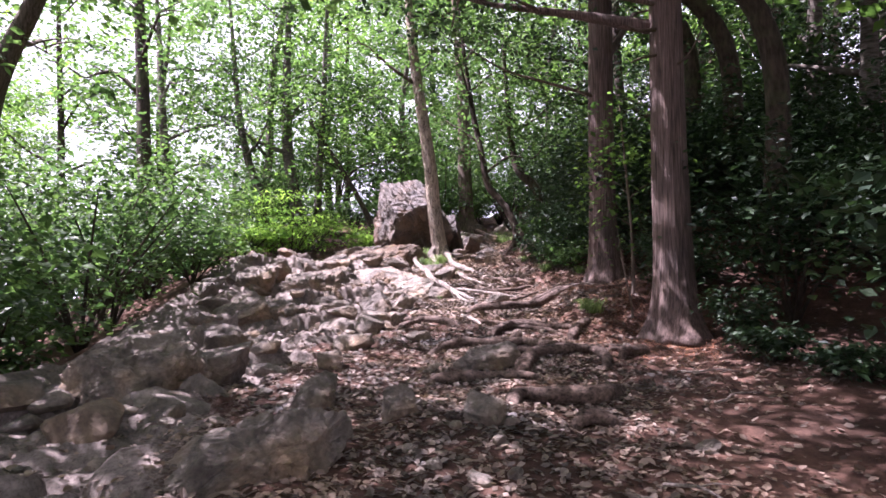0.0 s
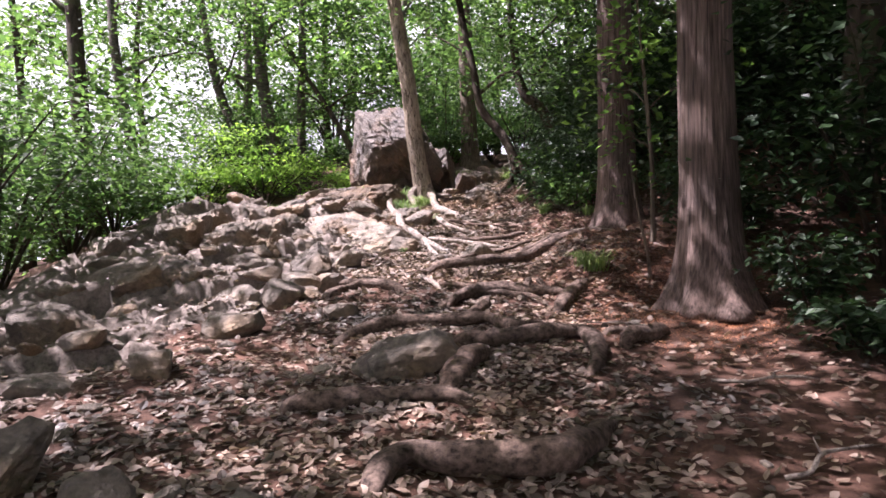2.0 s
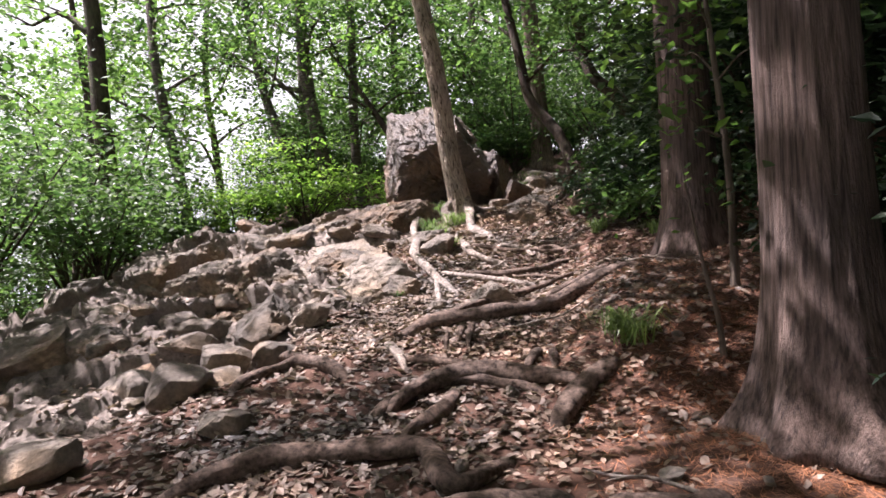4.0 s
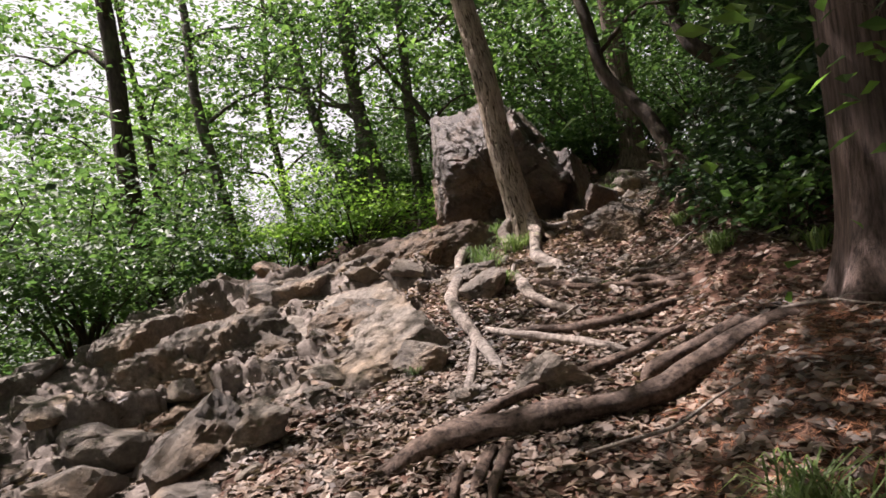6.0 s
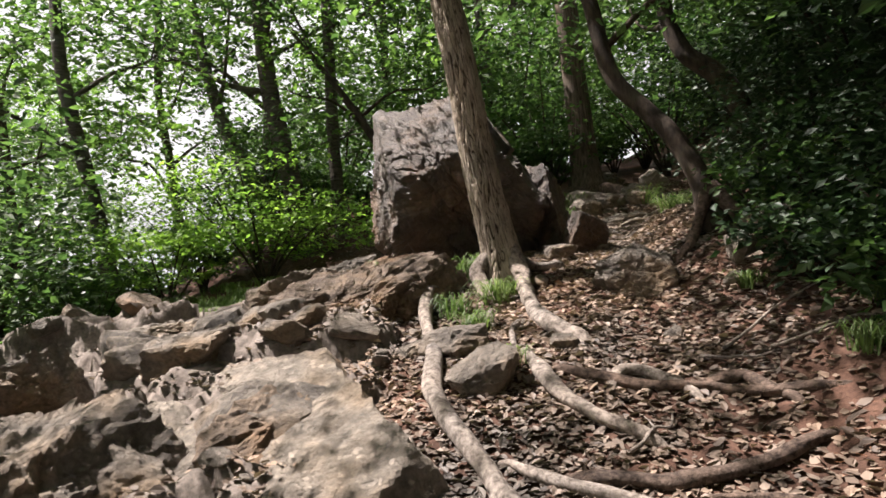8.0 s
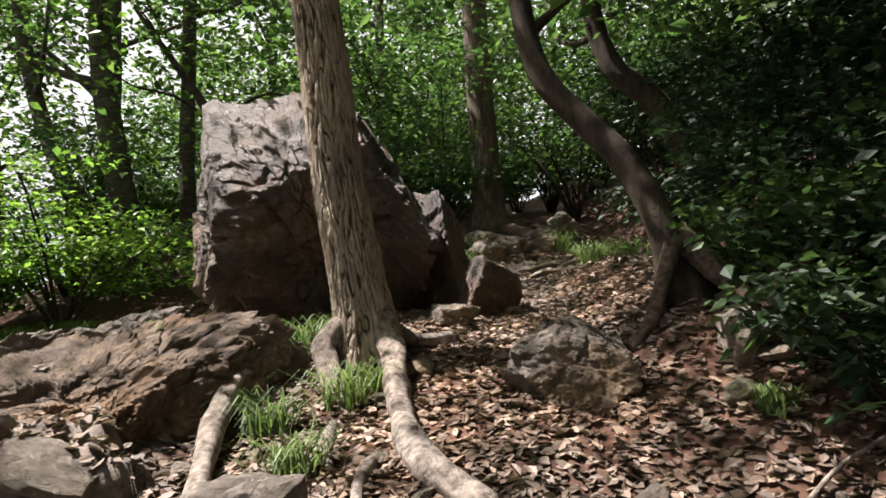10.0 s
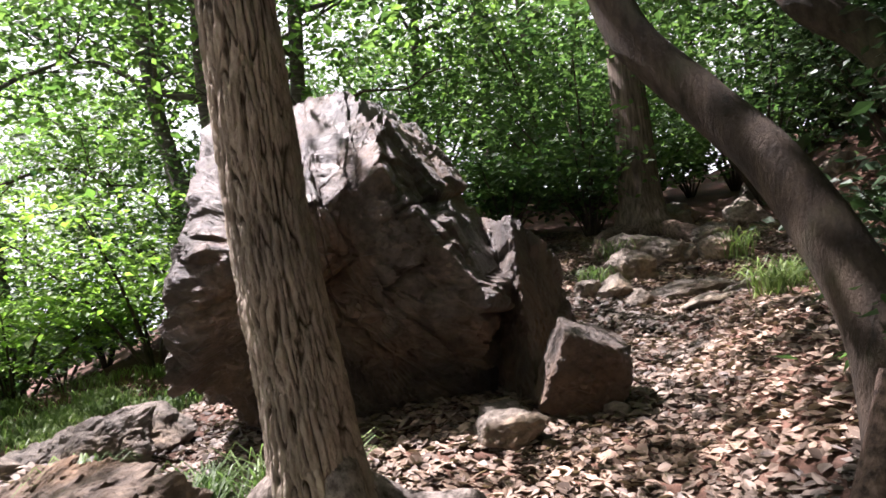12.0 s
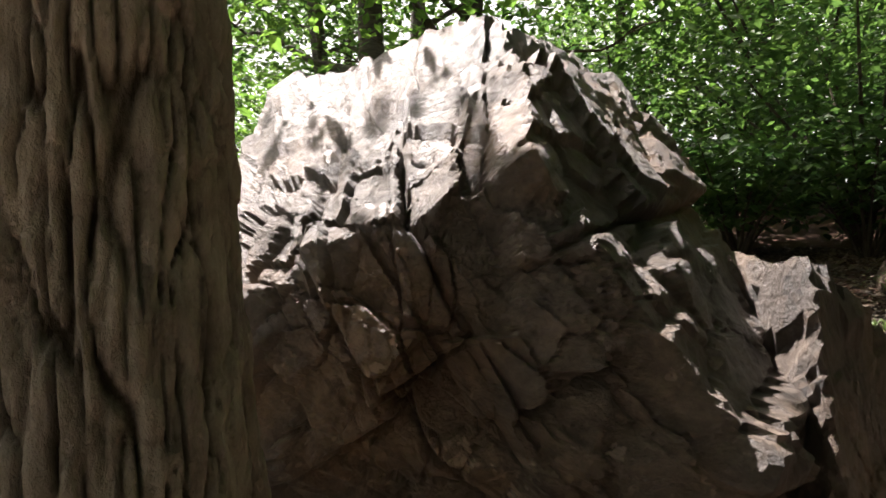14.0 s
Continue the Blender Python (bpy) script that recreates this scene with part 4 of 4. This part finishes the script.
def build_boulder():
    """The great boulder: its faces as planes (normal, a point on each), broken along its slanting beds."""
    c = np.array((-0.6, 15.9, 3.45))
    faces = [((-0.86, -0.50, 0.06), (-1.22, 15.45, 3.6)), ((-0.10, -1, 0.06), (-0.9, 15.26, 3.4)), ((0.44, -0.89, 0.10), (-0.5, 15.60, 3.6)),
             ((0.05, -0.75, 0.66), (-0.24, 15.93, 4.15)), ((0.84, -0.08, 0.54), (-0.10, 15.95, 3.93)), ((0.95, -0.1, -0.18), (0.26, 16.0, 3.2)), ((-0.08, 0.05, 1), (-0.8, 16.2, 4.56)),
             ((0, 1, 0.25), (-0.6, 16.95, 3.6)), ((-0.7, 0.7, 0.2), (-1.55, 16.35, 3.6)), ((-0.6, -0.35, -0.7), (-1.22, 15.3, 3.02)), ((-0.35, -0.8, 0.55), (-1.1, 15.35, 4.1)), ((0.36, -0.74, -0.56), (-0.1, 15.72, 3.22)), ((0, 0, -1), (-0.6, 16, 2.1))]
    cuts = [(*n, float(np.dot(n, np.array(p) - c)) / float(np.linalg.norm(n))) for n, p in faces]
    v, f = rock_shape((1, 1, 1), 4, 7, rough=0.0, chip=0.0, cuts=cuts)
    d = v / np.linalg.norm(v, axis=1)[:, None]
    bed = np.array((0.84, -0.08, 0.54))
    dip = np.array((0.54, 0.13, -0.83))
    dip = dip - bed * (dip @ bed) / (bed @ bed)
    dip, bed = dip / np.linalg.norm(dip), bed / np.linalg.norm(bed)
    q = np.stack([v @ bed, v @ dip, v @ np.cross(bed, dip)], 1)
    q = q + 0.03 * np.stack([fbm(v * 3, 3, 61), fbm(v * 3, 3, 62), fbm(v * 3, 3, 63)], 1)
    rough = soft_step(-0.15, -0.45, v[:, 0]) * soft_step(0.75, 0.5, v[:, 2])
    facet = soft_step(0.90, 0.98, (v @ np.array((-0.86, -0.50, 0.06))) / 0.80)
    flat = soft_step(0.35, 0.6, v[:, 2])
    slab = bed_blocks(q, 71) * (1 - 0.45 * flat) - 0.02
    knob = (blocks(q * np.array((6.5, 4.0, 4.5)), 78, 0.11, 0.016) - 0.015) * (0.42 + 0.58 * rough)
    chips = blocks(q * np.array((6.0, 4.2, 4.6)), 79, 0.055, 0.0)
    grain = chips + 0.03 * np.abs(fbm(v * 4.5, 3, 72)) + 0.016 * fbm(v * 10, 3, 73) + 0.008 * ((q[:, 0] * 8 + 0.8 * fbm(v * 2.2, 3, 75)) % 1.0 - 0.5)
    v = v + d * ((slab + knob) * (1 - 0.8 * facet) + grain)[:, None]
    ob = new("boulder", mesh_of("boulder", v, f, BOULDER, False))
    ob.location = tuple(c)
    tagged(ob, "huge angular brown boulder split by cracks beside the path", "boulder")


def face_rock(centre, faces, seed, material, label, level=6, rough=0.03, chip=0.6, knob=0.02):
    """A rock whose faces are planes in world metres: (normal, a point on it)."""
    c = np.array(centre, float)
    cuts = [(*n, float(np.dot(n, np.array(p) - c)) / float(np.linalg.norm(n))) for n, p in faces]
    v, f = rock_shape((1, 1, 1), seed, level, rough=rough, chip=chip, cuts=cuts)
    d = v / np.linalg.norm(v, axis=1)[:, None]
    v = v + d * (blocks(v * np.array((5, 5.5, 8)) + seed, seed + 3, 1.1 * knob, 0.5 * knob) + knob * (2 * np.abs(fbm(v * 5, 4, seed + 5)) - 0.5))[:, None]
    ob = new("rock", mesh_of("rock", v, f, material, False))
    ob.location = centre
    return tagged(ob, label, "rock")


def build_ledges():
    """The larger ledges of bedrock."""
    face_rock((-0.9, 11.85, 1.35), [((-0.12, -0.36, 0.92), (-0.9, 11.9, 1.80)), ((0.75, -0.45, 0.45), (-0.22, 11.35, 1.45)), ((-0.85, -0.3, 0.4), (-1.72, 11.6, 1.62)), ((0.1, -0.9, 0.42), (-0.6, 10.98, 1.35)),
              ((0.1, 1, 0.2), (-0.9, 13.0, 1.9)), ((0.7, 0.4, 0.5), (-0.5, 12.4, 1.85)), ((0, 0, -1), (-0.9, 11.8, 0.8))], 811, PALE_ROCK, "broad sloping slab of pale worn bedrock", 6, 0.035, 0.3)
    face_rock((-2.05, 10.85, 1.15), [((0.0, -0.12, 1), (-2.1, 10.8, 1.44)), ((-0.05, -0.92, -0.3), (-2.0, 10.46, 1.2)), ((0.7, -0.6, 0.35), (-1.45, 10.7, 1.25)), ((-0.9, -0.3, 0.2), (-2.75, 10.8, 1.2)),
              ((0, 1, 0.1), (-2.1, 11.3, 1.2)), ((0.35, -0.2, 0.9), (-1.7, 10.8, 1.40)), ((0, 0, -1), (-2, 10.8, 0.7))], 812, OCHRE_ROCK, "orange-brown weathered rock with an undercut face", 6, 0.05, 0.5, 0.035)
    face_rock((-2.3, 11.6, 1.45), [((-0.15, -0.25, 0.95), (-2.3, 11.5, 1.92)), ((0.1, -0.95, 0.15), (-2.3, 11.12, 1.5)), ((0.75, -0.4, 0.5), (-1.72, 11.45, 1.6)), ((-0.9, -0.2, 0.3), (-2.95, 11.5, 1.5)),
              ((0, 1, 0.2), (-2.3, 12.15, 1.6)), ((0.4, -0.7, 0.6), (-2.0, 11.25, 1.72)), ((0, 0, -1), (-2.3, 11.6, 0.9))], 813, ROCK, "grey-brown block of bedrock with broken edges", 6, 0.05, 0.5, 0.045)
    face_rock((-1.35, 14.15, 2.2), [((-0.1, -0.35, 0.93), (-1.3, 14.1, 2.52)), ((0.2, -0.85, -0.35), (-1.3, 13.66, 2.2)), ((0.8, -0.5, 0.3), (-0.72, 14.0, 2.3)), ((-0.85, -0.4, 0.3), (-2.1, 14.0, 2.2)),
              ((0, 1, 0.3), (-1.3, 14.75, 2.4)), ((-0.5, -0.6, 0.6), (-1.75, 13.85, 2.35)), ((0, 0, -1), (-1.3, 14.1, 1.5))], 814, OCHRE_ROCK, "knobbly ochre rock with a hollowed orange face", 7, 0.09, 0.9, 0.045)


def build_rocks():
    build_boulder()
    build_ledges()
    rock("rock", (0.30, 16.75, 2.94), (0.36, 0.46, 0.64), 8, "pointed slab of brown rock leaning beside the boulder", 6, (0, 0, 20), BOULDER,
         [(-0.9, -0.6, 0.25, 0.8), (0.75, -0.55, 0.3, 0.62), (0.3, 0.2, 1, 0.98), (-0.2, 1, 0.3, 0.9), (0.6, 0.8, 0.2, 0.9), (-1, 0.4, 0.1, 0.85), (0, 0, -1, 1)], rough=0.04)
    rock("rock", (0.74, 16.12, 2.86), (0.25, 0.24, 0.24), 9, "block-shaped brown stone lying on the leaf litter", 5, (12, 22, 25), BOULDER,
         [(1, 0, 0, 0.75), (-1, 0.1, 0, 0.75), (0, 1, 0, 0.8), (0.1, -1, 0, 0.8), (0, 0, 1, 0.78), (0, 0, -1, 0.9), (0.7, -0.5, 0.6, 0.95)], rough=0.04)
    rock("rock", (1.10, 14.3, 2.40), (0.36, 0.32, 0.36), 10, "layered grey rock half sunk in the path", 6, (0, 12, 8), ROCK, rough=0.06)
    labels = ["weathered grey-brown rock in the stony outcrop", "pale flat-faced slab of bedrock", "loose angular stone on the slope", "grey stone held between tree roots",
              "orange-brown weathered rock with an undercut face", "flat pale stone worn level by footsteps", "lichen-pale rounded stone on the dark bank"]
    spots = [
        (-1.18, 3.74, 0.60, 0.42, 0.40, 5, "R", 0),
        (-2.55, 5.40, 0.80, 0.71, 0.71, 5, "R", 0),
        (-2.29, 5.77, 0.38, 0.36, 0.43, 4, "R", 0),
        (0.12, 4.52, 0.14, 0.14, 0.26, 4, "P", 1),
        (-0.44, 4.62, 0.13, 0.12, 0.22, 4, "R", 2),
        (-1.27, 6.62, 0.14, 0.14, 0.18, 3, "R", 2),
        (-1.13, 5.00, 0.21, 0.20, 0.21, 4, "R", 0),
        (0.31, 6.70, 0.26, 0.25, 0.26, 4, "R", 3),
        (-2.29, 5.94, 0.19, 0.18, 0.28, 4, "R", 0),
        (-2.63, 7.61, 0.32, 0.31, 0.37, 4, "R", 0),
        (-1.18, 7.75, 0.23, 0.22, 0.25, 3, "R", 0),
        (-2.02, 7.13, 0.16, 0.15, 0.16, 3, "R", 2),
        (-1.09, 9.46, 0.20, 0.19, 0.26, 3, "R", 2),
        (-2.52, 9.74, 0.31, 0.27, 0.27, 4, "R", 0),
        (-2.98, 9.57, 0.37, 0.35, 0.40, 4, "R", 0),
        (-3.48, 12.00, 0.40, 0.38, 0.53, 4, "R", 0),
        (-1.74, 11.85, 0.51, 0.43, 0.43, 4, "R", 0),
        (-1.12, 12.28, 0.49, 0.36, 0.36, 4, "O", 4),
        (-2.15, 6.42, 0.16, 0.12, 0.12, 3, "R", 2),
        (-0.38, 8.33, 0.17, 0.16, 0.17, 3, "R", 2),
        (-1.08, 8.82, 0.21, 0.20, 0.24, 3, "R", 2),
        (-3.32, 7.39, 0.22, 0.21, 0.29, 4, "R", 0),
        (-3.41, 12.88, 0.66, 0.63, 0.86, 5, "R", 0),
        (-2.97, 14.00, 0.71, 0.50, 0.27, 4, "P", 5),
        (-0.71, 10.32, 0.18, 0.17, 0.18, 4, "P", 2),
        (-1.11, 10.23, 0.30, 0.29, 0.30, 4, "R", 0),
        (0.90, 11.0, 0.19, 0.18, 0.20, 4, "R", 3),
        (-1.18, 12.32, 0.35, 0.30, 0.30, 4, "R", 0),
        (0.06, 12.66, 0.18, 0.17, 0.22, 4, "R", 3),
        (-2.19, 13.15, 0.29, 0.26, 0.26, 4, "R", 0),
        (-0.08, 11.44, 0.19, 0.18, 0.24, 4, "R", 0),
        (0.41, 10.86, 0.09, 0.08, 0.10, 3, "R", 2),
        (-2.16, 14.54, 0.34, 0.27, 0.27, 5, "R", 0),
        (-1.81, 15.22, 0.47, 0.33, 0.31, 5, "R", 0),
        (-0.16, 13.21, 0.21, 0.17, 0.17, 4, "R", 3),
        (-1.99, 13.68, 0.16, 0.15, 0.24, 4, "R", 0),
        (-0.51, 13.16, 0.12, 0.09, 0.09, 4, "R", 3),
        (0.43, 15.62, 0.17, 0.16, 0.17, 4, "R", 2),
        (0.49, 13.21, 0.09, 0.09, 0.11, 4, "R", 2),
        (1.21, 13.39, 0.07, 0.06, 0.08, 3, "R", 2),
        (1.80, 13.95, 0.13, 0.12, 0.22, 4, "P", 6),
        (2.2, 14.25, 0.17, 0.16, 0.24, 4, "P", 6),
        (2.43, 14.1, 0.08, 0.08, 0.16, 3, "P", 6),
        (0.26, 14.63, 0.10, 0.10, 0.10, 3, "R", 2),
        (1.36, 22.05, 0.44, 0.39, 0.39, 4, "R", 2),
        (0.91, 20.44, 0.30, 0.28, 0.30, 4, "R", 2),
        (1.74, 20.93, 0.27, 0.25, 0.31, 4, "R", 2),
        (2.63, 23.98, 0.34, 0.33, 0.40, 4, "R", 2),
        (1.39, 19.12, 0.32, 0.23, 0.14, 4, "P", 5),
        (1.84, 18.84, 0.21, 0.15, 0.14, 3, "P", 5),
        (1.40, 20.30, 0.21, 0.20, 0.21, 3, "R", 2),
        (3.48, 22.86, 0.26, 0.25, 0.31, 4, "P", 2),
        (0.79, 19.75, 0.26, 0.25, 0.29, 4, "R", 2),
        (1.23, 20.23, 0.24, 0.23, 0.27, 4, "R", 2),
        (1.69, 20.30, 0.26, 0.25, 0.32, 4, "R", 2),
        (0.68, 18.99, 0.19, 0.18, 0.19, 3, "R", 2),
        (1.53, 18.53, 0.25, 0.18, 0.12, 4, "P", 5),
        (1.24, 21.83, 0.36, 0.33, 0.33, 4, "R", 2),
        (0.93, 18.72, 0.13, 0.12, 0.13, 3, "R", 2),
        (-0.23, 16.27, 0.13, 0.12, 0.14, 4, "R", 2),
        (0.40, 15.76, 0.15, 0.15, 0.15, 4, "R", 2),
        (-1.74, 15.67, 0.29, 0.26, 0.26, 4, "P", 1),
        (2.16, 21.93, 0.26, 0.24, 0.32, 4, "P", 2),
        (0.46, 18.98, 0.14, 0.14, 0.24, 4, "R", 2),
    ]
    skin = {"R": ROCK, "P": PALE_ROCK, "O": OCHRE_ROCK}
    for i, (x, y, w, d, h, level, m, lab) in enumerate(spots):
        low = {5: 0.1}.get(lab, 0.34)
        k = 0.62 if w > 0.6 else 0.8 if w > 0.4 else 1.0
        rock("rock", on_ground(x, y, -h * low * k * 0.6), (w * 1.15 * k, d * k, max(0.62 * h * k, 0.04)), 200 + i, labels[lab], level + (w > 0.4), (8 + 9 * math.sin(i), -10 + 11 * math.sin(i * 1.7), 28 + 22 * math.sin(2.3 * i)), skin[m],
             rough=0.045, planes=6 + i % 4, group="outcrop rocks" if lab in (0, 1, 4) else "")


def build_stones():
    """Loose stones strewn over the path; eight shapes set down many times."""
    shapes = []
    for k in range(8):
        v, f = rock_shape((0.055, 0.042, 0.028), 500 + k, 2, 6, 0.03)
        shapes.append(mesh_of("stone", v, f, ROCK if k % 3 else PALE_ROCK, False))
    rng = np.random.RandomState(31)
    n = 0
    while n < 280:
        x, y = rng.uniform(-3.6, 2.6), rng.uniform(1.5, 20)
        if x > 0.4 and rng.rand() < 0.6 or (y > 15 and not 0.6 < x < 2):
            continue
        ob = new("stone", shapes[n % 8])
        s = 0.6 + 0.9 * rng.rand() ** 2
        ob.matrix_world = pose(*on_ground(x, y, -0.008 * s), rng.uniform(-20, 20), rng.uniform(-20, 20), rng.uniform(0, 360)) @ Matrix.Diagonal((s, s, s, 1))
        tagged(ob, "small angular stone among the dry leaves", "stone", "loose stones")
        n += 1


def build_rubble():
    """Broken rock over the stony side of the path."""
    shapes = []
    for k in range(10):
        v, f = rock_shape((0.21, 0.16, 0.12), 900 + k, 3, 6 + k % 4, 0.05)
        shapes.append(mesh_of("rock", v, f, (ROCK, ROCK, PALE_ROCK, ROCK, OCHRE_ROCK, ROCK)[k % 6], False))
    rng = np.random.RandomState(41)
    n = 0
    while n < 170:
        x, y = rng.uniform(-4.4, 0.3), rng.uniform(2.5, 15.2)
        if rock_mask(np.array([x]), np.array([y]))[0] < 0.25 or (y < 4 and x > -1.5):
            continue
        s = 0.35 + 1.2 * rng.rand() ** 1.6
        ob = new("rock", shapes[n % 10])
        ob.matrix_world = pose(*on_ground(x, y, 0.0), rng.uniform(-25, 25), rng.uniform(-25, 25), rng.uniform(0, 360)) @ Matrix.Diagonal((s, s, s, 1))
        tagged(ob, "broken grey-brown rock in the stony outcrop", "rock", "outcrop rocks")
        n += 1


def build_litter():
    """Dry leaves over the path, thinner on the bare soil below the cedar."""
    rng = np.random.RandomState(12)
    n = 140000
    x = rng.normal(0.5, 1.7, n)
    y = 0.5 + 21.5 * rng.rand(n) ** 0.85
    p = np.stack([x, y, 0 * x], 1)
    thick = 0.58 + 0.75 * fbm(p * 0.9, 3, 91)
    bare = np.exp(-(((x - 2.3) / 1.2) ** 2 + ((y - 4.5) / 2.8) ** 2))
    thick = thick * (1 - 0.8 * bare) * (1 - 0.45 * rock_mask(x, y)) * np.where(x > 2.8, 0.7, 1) * (1 + 0.5 * soft_step(9.0, 11.0, y))
    keep = rng.rand(n) < thick
    x, y = x[keep], y[keep]
    c = np.stack([x, y, ground(x, y) + 0.006 + 0.014 * rng.rand(len(x))], 1)
    m = len(c)
    a = rng.uniform(0, 2 * np.pi, m)
    along = np.stack([np.cos(a), np.sin(a), rng.normal(0.0, 0.28, m)], 1)
    up = np.stack([rng.normal(0, 0.35, m), rng.normal(-0.1, 0.35, m), np.ones(m)], 1)
    side = np.cross(along, up)
    side /= np.linalg.norm(side, axis=1)[:, None]
    nor = np.cross(side, along)
    s = (0.055 * rng.uniform(0.5, 1.35, m))[:, None]
    w = s * rng.uniform(0.22, 0.42, m)[:, None]
    curl = rng.uniform(-0.2, 0.5, m)[:, None]
    v = np.stack([c - along * s * 0.5, c - along * s * 0.1 + side * w + nor * w * curl, c + along * s * 0.25 + side * w * 0.7 + nor * w * curl, c + along * s * 0.5,
                  c + along * s * 0.25 - side * w * 0.7 + nor * w * curl, c - along * s * 0.1 - side * w + nor * w * curl], 1)
    i = np.arange(m)[:, None] * 6
    f = np.vstack([i + np.array([[0, 1, 2, 3]]), i + np.array([[0, 3, 4, 5]])])
    tagged(new("leaf_litter", mesh_of("leaf_litter", v.reshape(-1, 3), f, LITTER, False)), "dry pinkish-brown fallen leaves strewn over the soil", "leaf litter", kind="stuff")


def build_needles():
    """Shed cedar needles, orange-brown, lying thick round the feet of the cedars."""
    rng = np.random.RandomState(23)
    n = 26000
    k = rng.randint(0, 3, n)
    x = np.array((2.75, 2.6, 2.35))[k] + rng.normal(0, 0.42, n)
    y = np.array((8.2, 9.4, 10.6))[k] + rng.normal(0, 0.6, n)
    c = np.stack([x, y, ground(x, y) + 0.008 + 0.012 * rng.rand(n)], 1)
    a = rng.uniform(0, np.pi, n)
    along = np.stack([np.cos(a), np.sin(a), rng.normal(0, 0.25, n)], 1) * (0.035 * rng.uniform(0.5, 1.4, n))[:, None]
    side = np.stack([-np.sin(a), np.cos(a), 0 * a], 1) * 0.0022
    v = np.stack([c - along, c + side, c + along, c - side], 1).reshape(-1, 3)
    tagged(new("needle_litter", mesh_of("needle_litter", v, np.arange(4 * n).reshape(-1, 4), NEEDLES, False)), "orange-brown shed cedar needles on the soil", "leaf litter", kind="stuff")


def grass_tuft(at, blades, length, seed, spread=0.22):
    rng = np.random.RandomState(seed)
    a = rng.uniform(0, 2 * np.pi, blades)
    o = rng.normal(0, length * spread, (blades, 2))
    ln = length * rng.uniform(0.6, 1.2, blades)
    out = ln * rng.uniform(0.4, 1.15, blades)
    w = 0.0035 + 0.003 * rng.rand(blades)
    rows = []
    for k, (u, h, t) in enumerate([(0, 0, 1), (0.3, 0.55, 0.85), (0.7, 0.75, 0.6), (1.0, 0.5, 0.12)]):
        cx, cy = o[:, 0] + np.cos(a) * out * u, o[:, 1] + np.sin(a) * out * u
        for sgn in (-1, 1):
            rows.append(np.stack([cx - np.sin(a) * w * t * sgn, cy + np.cos(a) * w * t * sgn, ln * h - 0.02], 1))
    v = np.stack(rows, 1).reshape(-1, 3)
    i = np.arange(blades)[:, None] * 8
    f = np.vstack([i + np.array([[k, k + 1, k + 3, k + 2]]) for k in (0, 2, 4)])
    return v + np.array(at), f


def build_grass():
    rng = np.random.RandomState(8)
    spots = [(-0.05, 14.2, 0.26), (-0.35, 13.95, 0.24), (-0.15, 13.55, 0.22), (-0.62, 14.75, 0.22), (-0.85, 14.45, 0.2), (-0.45, 15.05, 0.28), (-0.2, 15.1, 0.26), (-1.15, 14.7, 0.18), (-0.75, 15.0, 0.2),
             (0.15, 12.9, 0.18), (0.05, 14.45, 0.2), (2.1, 9.15, 0.26), (2.0, 9.3, 0.2), (2.0, 12.5, 0.2), (1.9, 17.9, 0.3), (2.1, 18.4, 0.34), (2.2, 17.4, 0.3), (0.65, 20.3, 0.35), (0.5, 19.3, 0.3),
             (1.9, 20.2, 0.4), (-1.6, 15.2, 0.16), (-0.1, 11.3, 0.1), (2.3, 13.0, 0.22), (1.75, 13.6, 0.15), (2.6, 12.2, 0.2)]
    pieces = []
    for i, (x, y, h) in enumerate(spots):
        pieces.append(grass_tuft(on_ground(x, y, 0), 90, h, 700 + i))
    for i in range(60):
        x, y = rng.uniform(-5.6, -2.6), rng.uniform(14.8, 18.5)
        pieces.append(grass_tuft(on_ground(x, y, 0), 190, rng.uniform(0.11, 0.18), 800 + i, 1.1))
    tagged(new("grass", mesh_of("grass", *joined(pieces), GRASS, False)), "fresh green grass in tufts among rocks and roots", "grass", kind="stuff")


def build_twigs():
    """Dead sticks lying on the soil."""
    rng = np.random.RandomState(17)
    for i, (x, y, ln, az) in enumerate([(1.75, 13.2, 0.7, 20), (1.9, 12.8, 0.6, -25), (1.5, 12.9, 0.4, -10), (1.6, 10.2, 0.8, 15), (2.5, 6.3, 0.6, 5), (1.1, 3.3, 0.45, -50), (2.2, 5.2, 0.5, 30), (2.4, 10.9, 0.5, -35), (0.9, 12.2, 0.4, 60), (2.0, 7.7, 0.55, 160)]):
        a = radians(az)
        q = []
        for t in np.linspace(0, 1, 5):
            px, py = x + math.cos(a) * ln * (t - 0.5) + rng.normal(0, 0.02), y + math.sin(a) * ln * (t - 0.5) + rng.normal(0, 0.02)
            q.append((px, py, float(ground(px, py)[0]) + 0.03 + 0.03 * math.sin(3 * t)))
        pieces = [tube(q, [0.011, 0.009, 0.005], 7, 20, bark_shape("plain", i))]
        m = np.array(q[2])
        pieces.append(tube([m, m + (0.08 * math.cos(a + 0.8), 0.08 * math.sin(a + 0.8), 0.02), m + (0.2 * math.cos(a + 0.7), 0.2 * math.sin(a + 0.7), 0.01)], [0.006, 0.004, 0.002], 6, 8))
        tagged(new("twig", mesh_of("twig", *joined(pieces), ROOT_PALE)), "bare pale dead twig lying on the soil", "twig", "fallen twigs")


build_rocks()
build_twigs()
build_stones()
build_rubble()
build_litter()
build_needles()
build_grass()
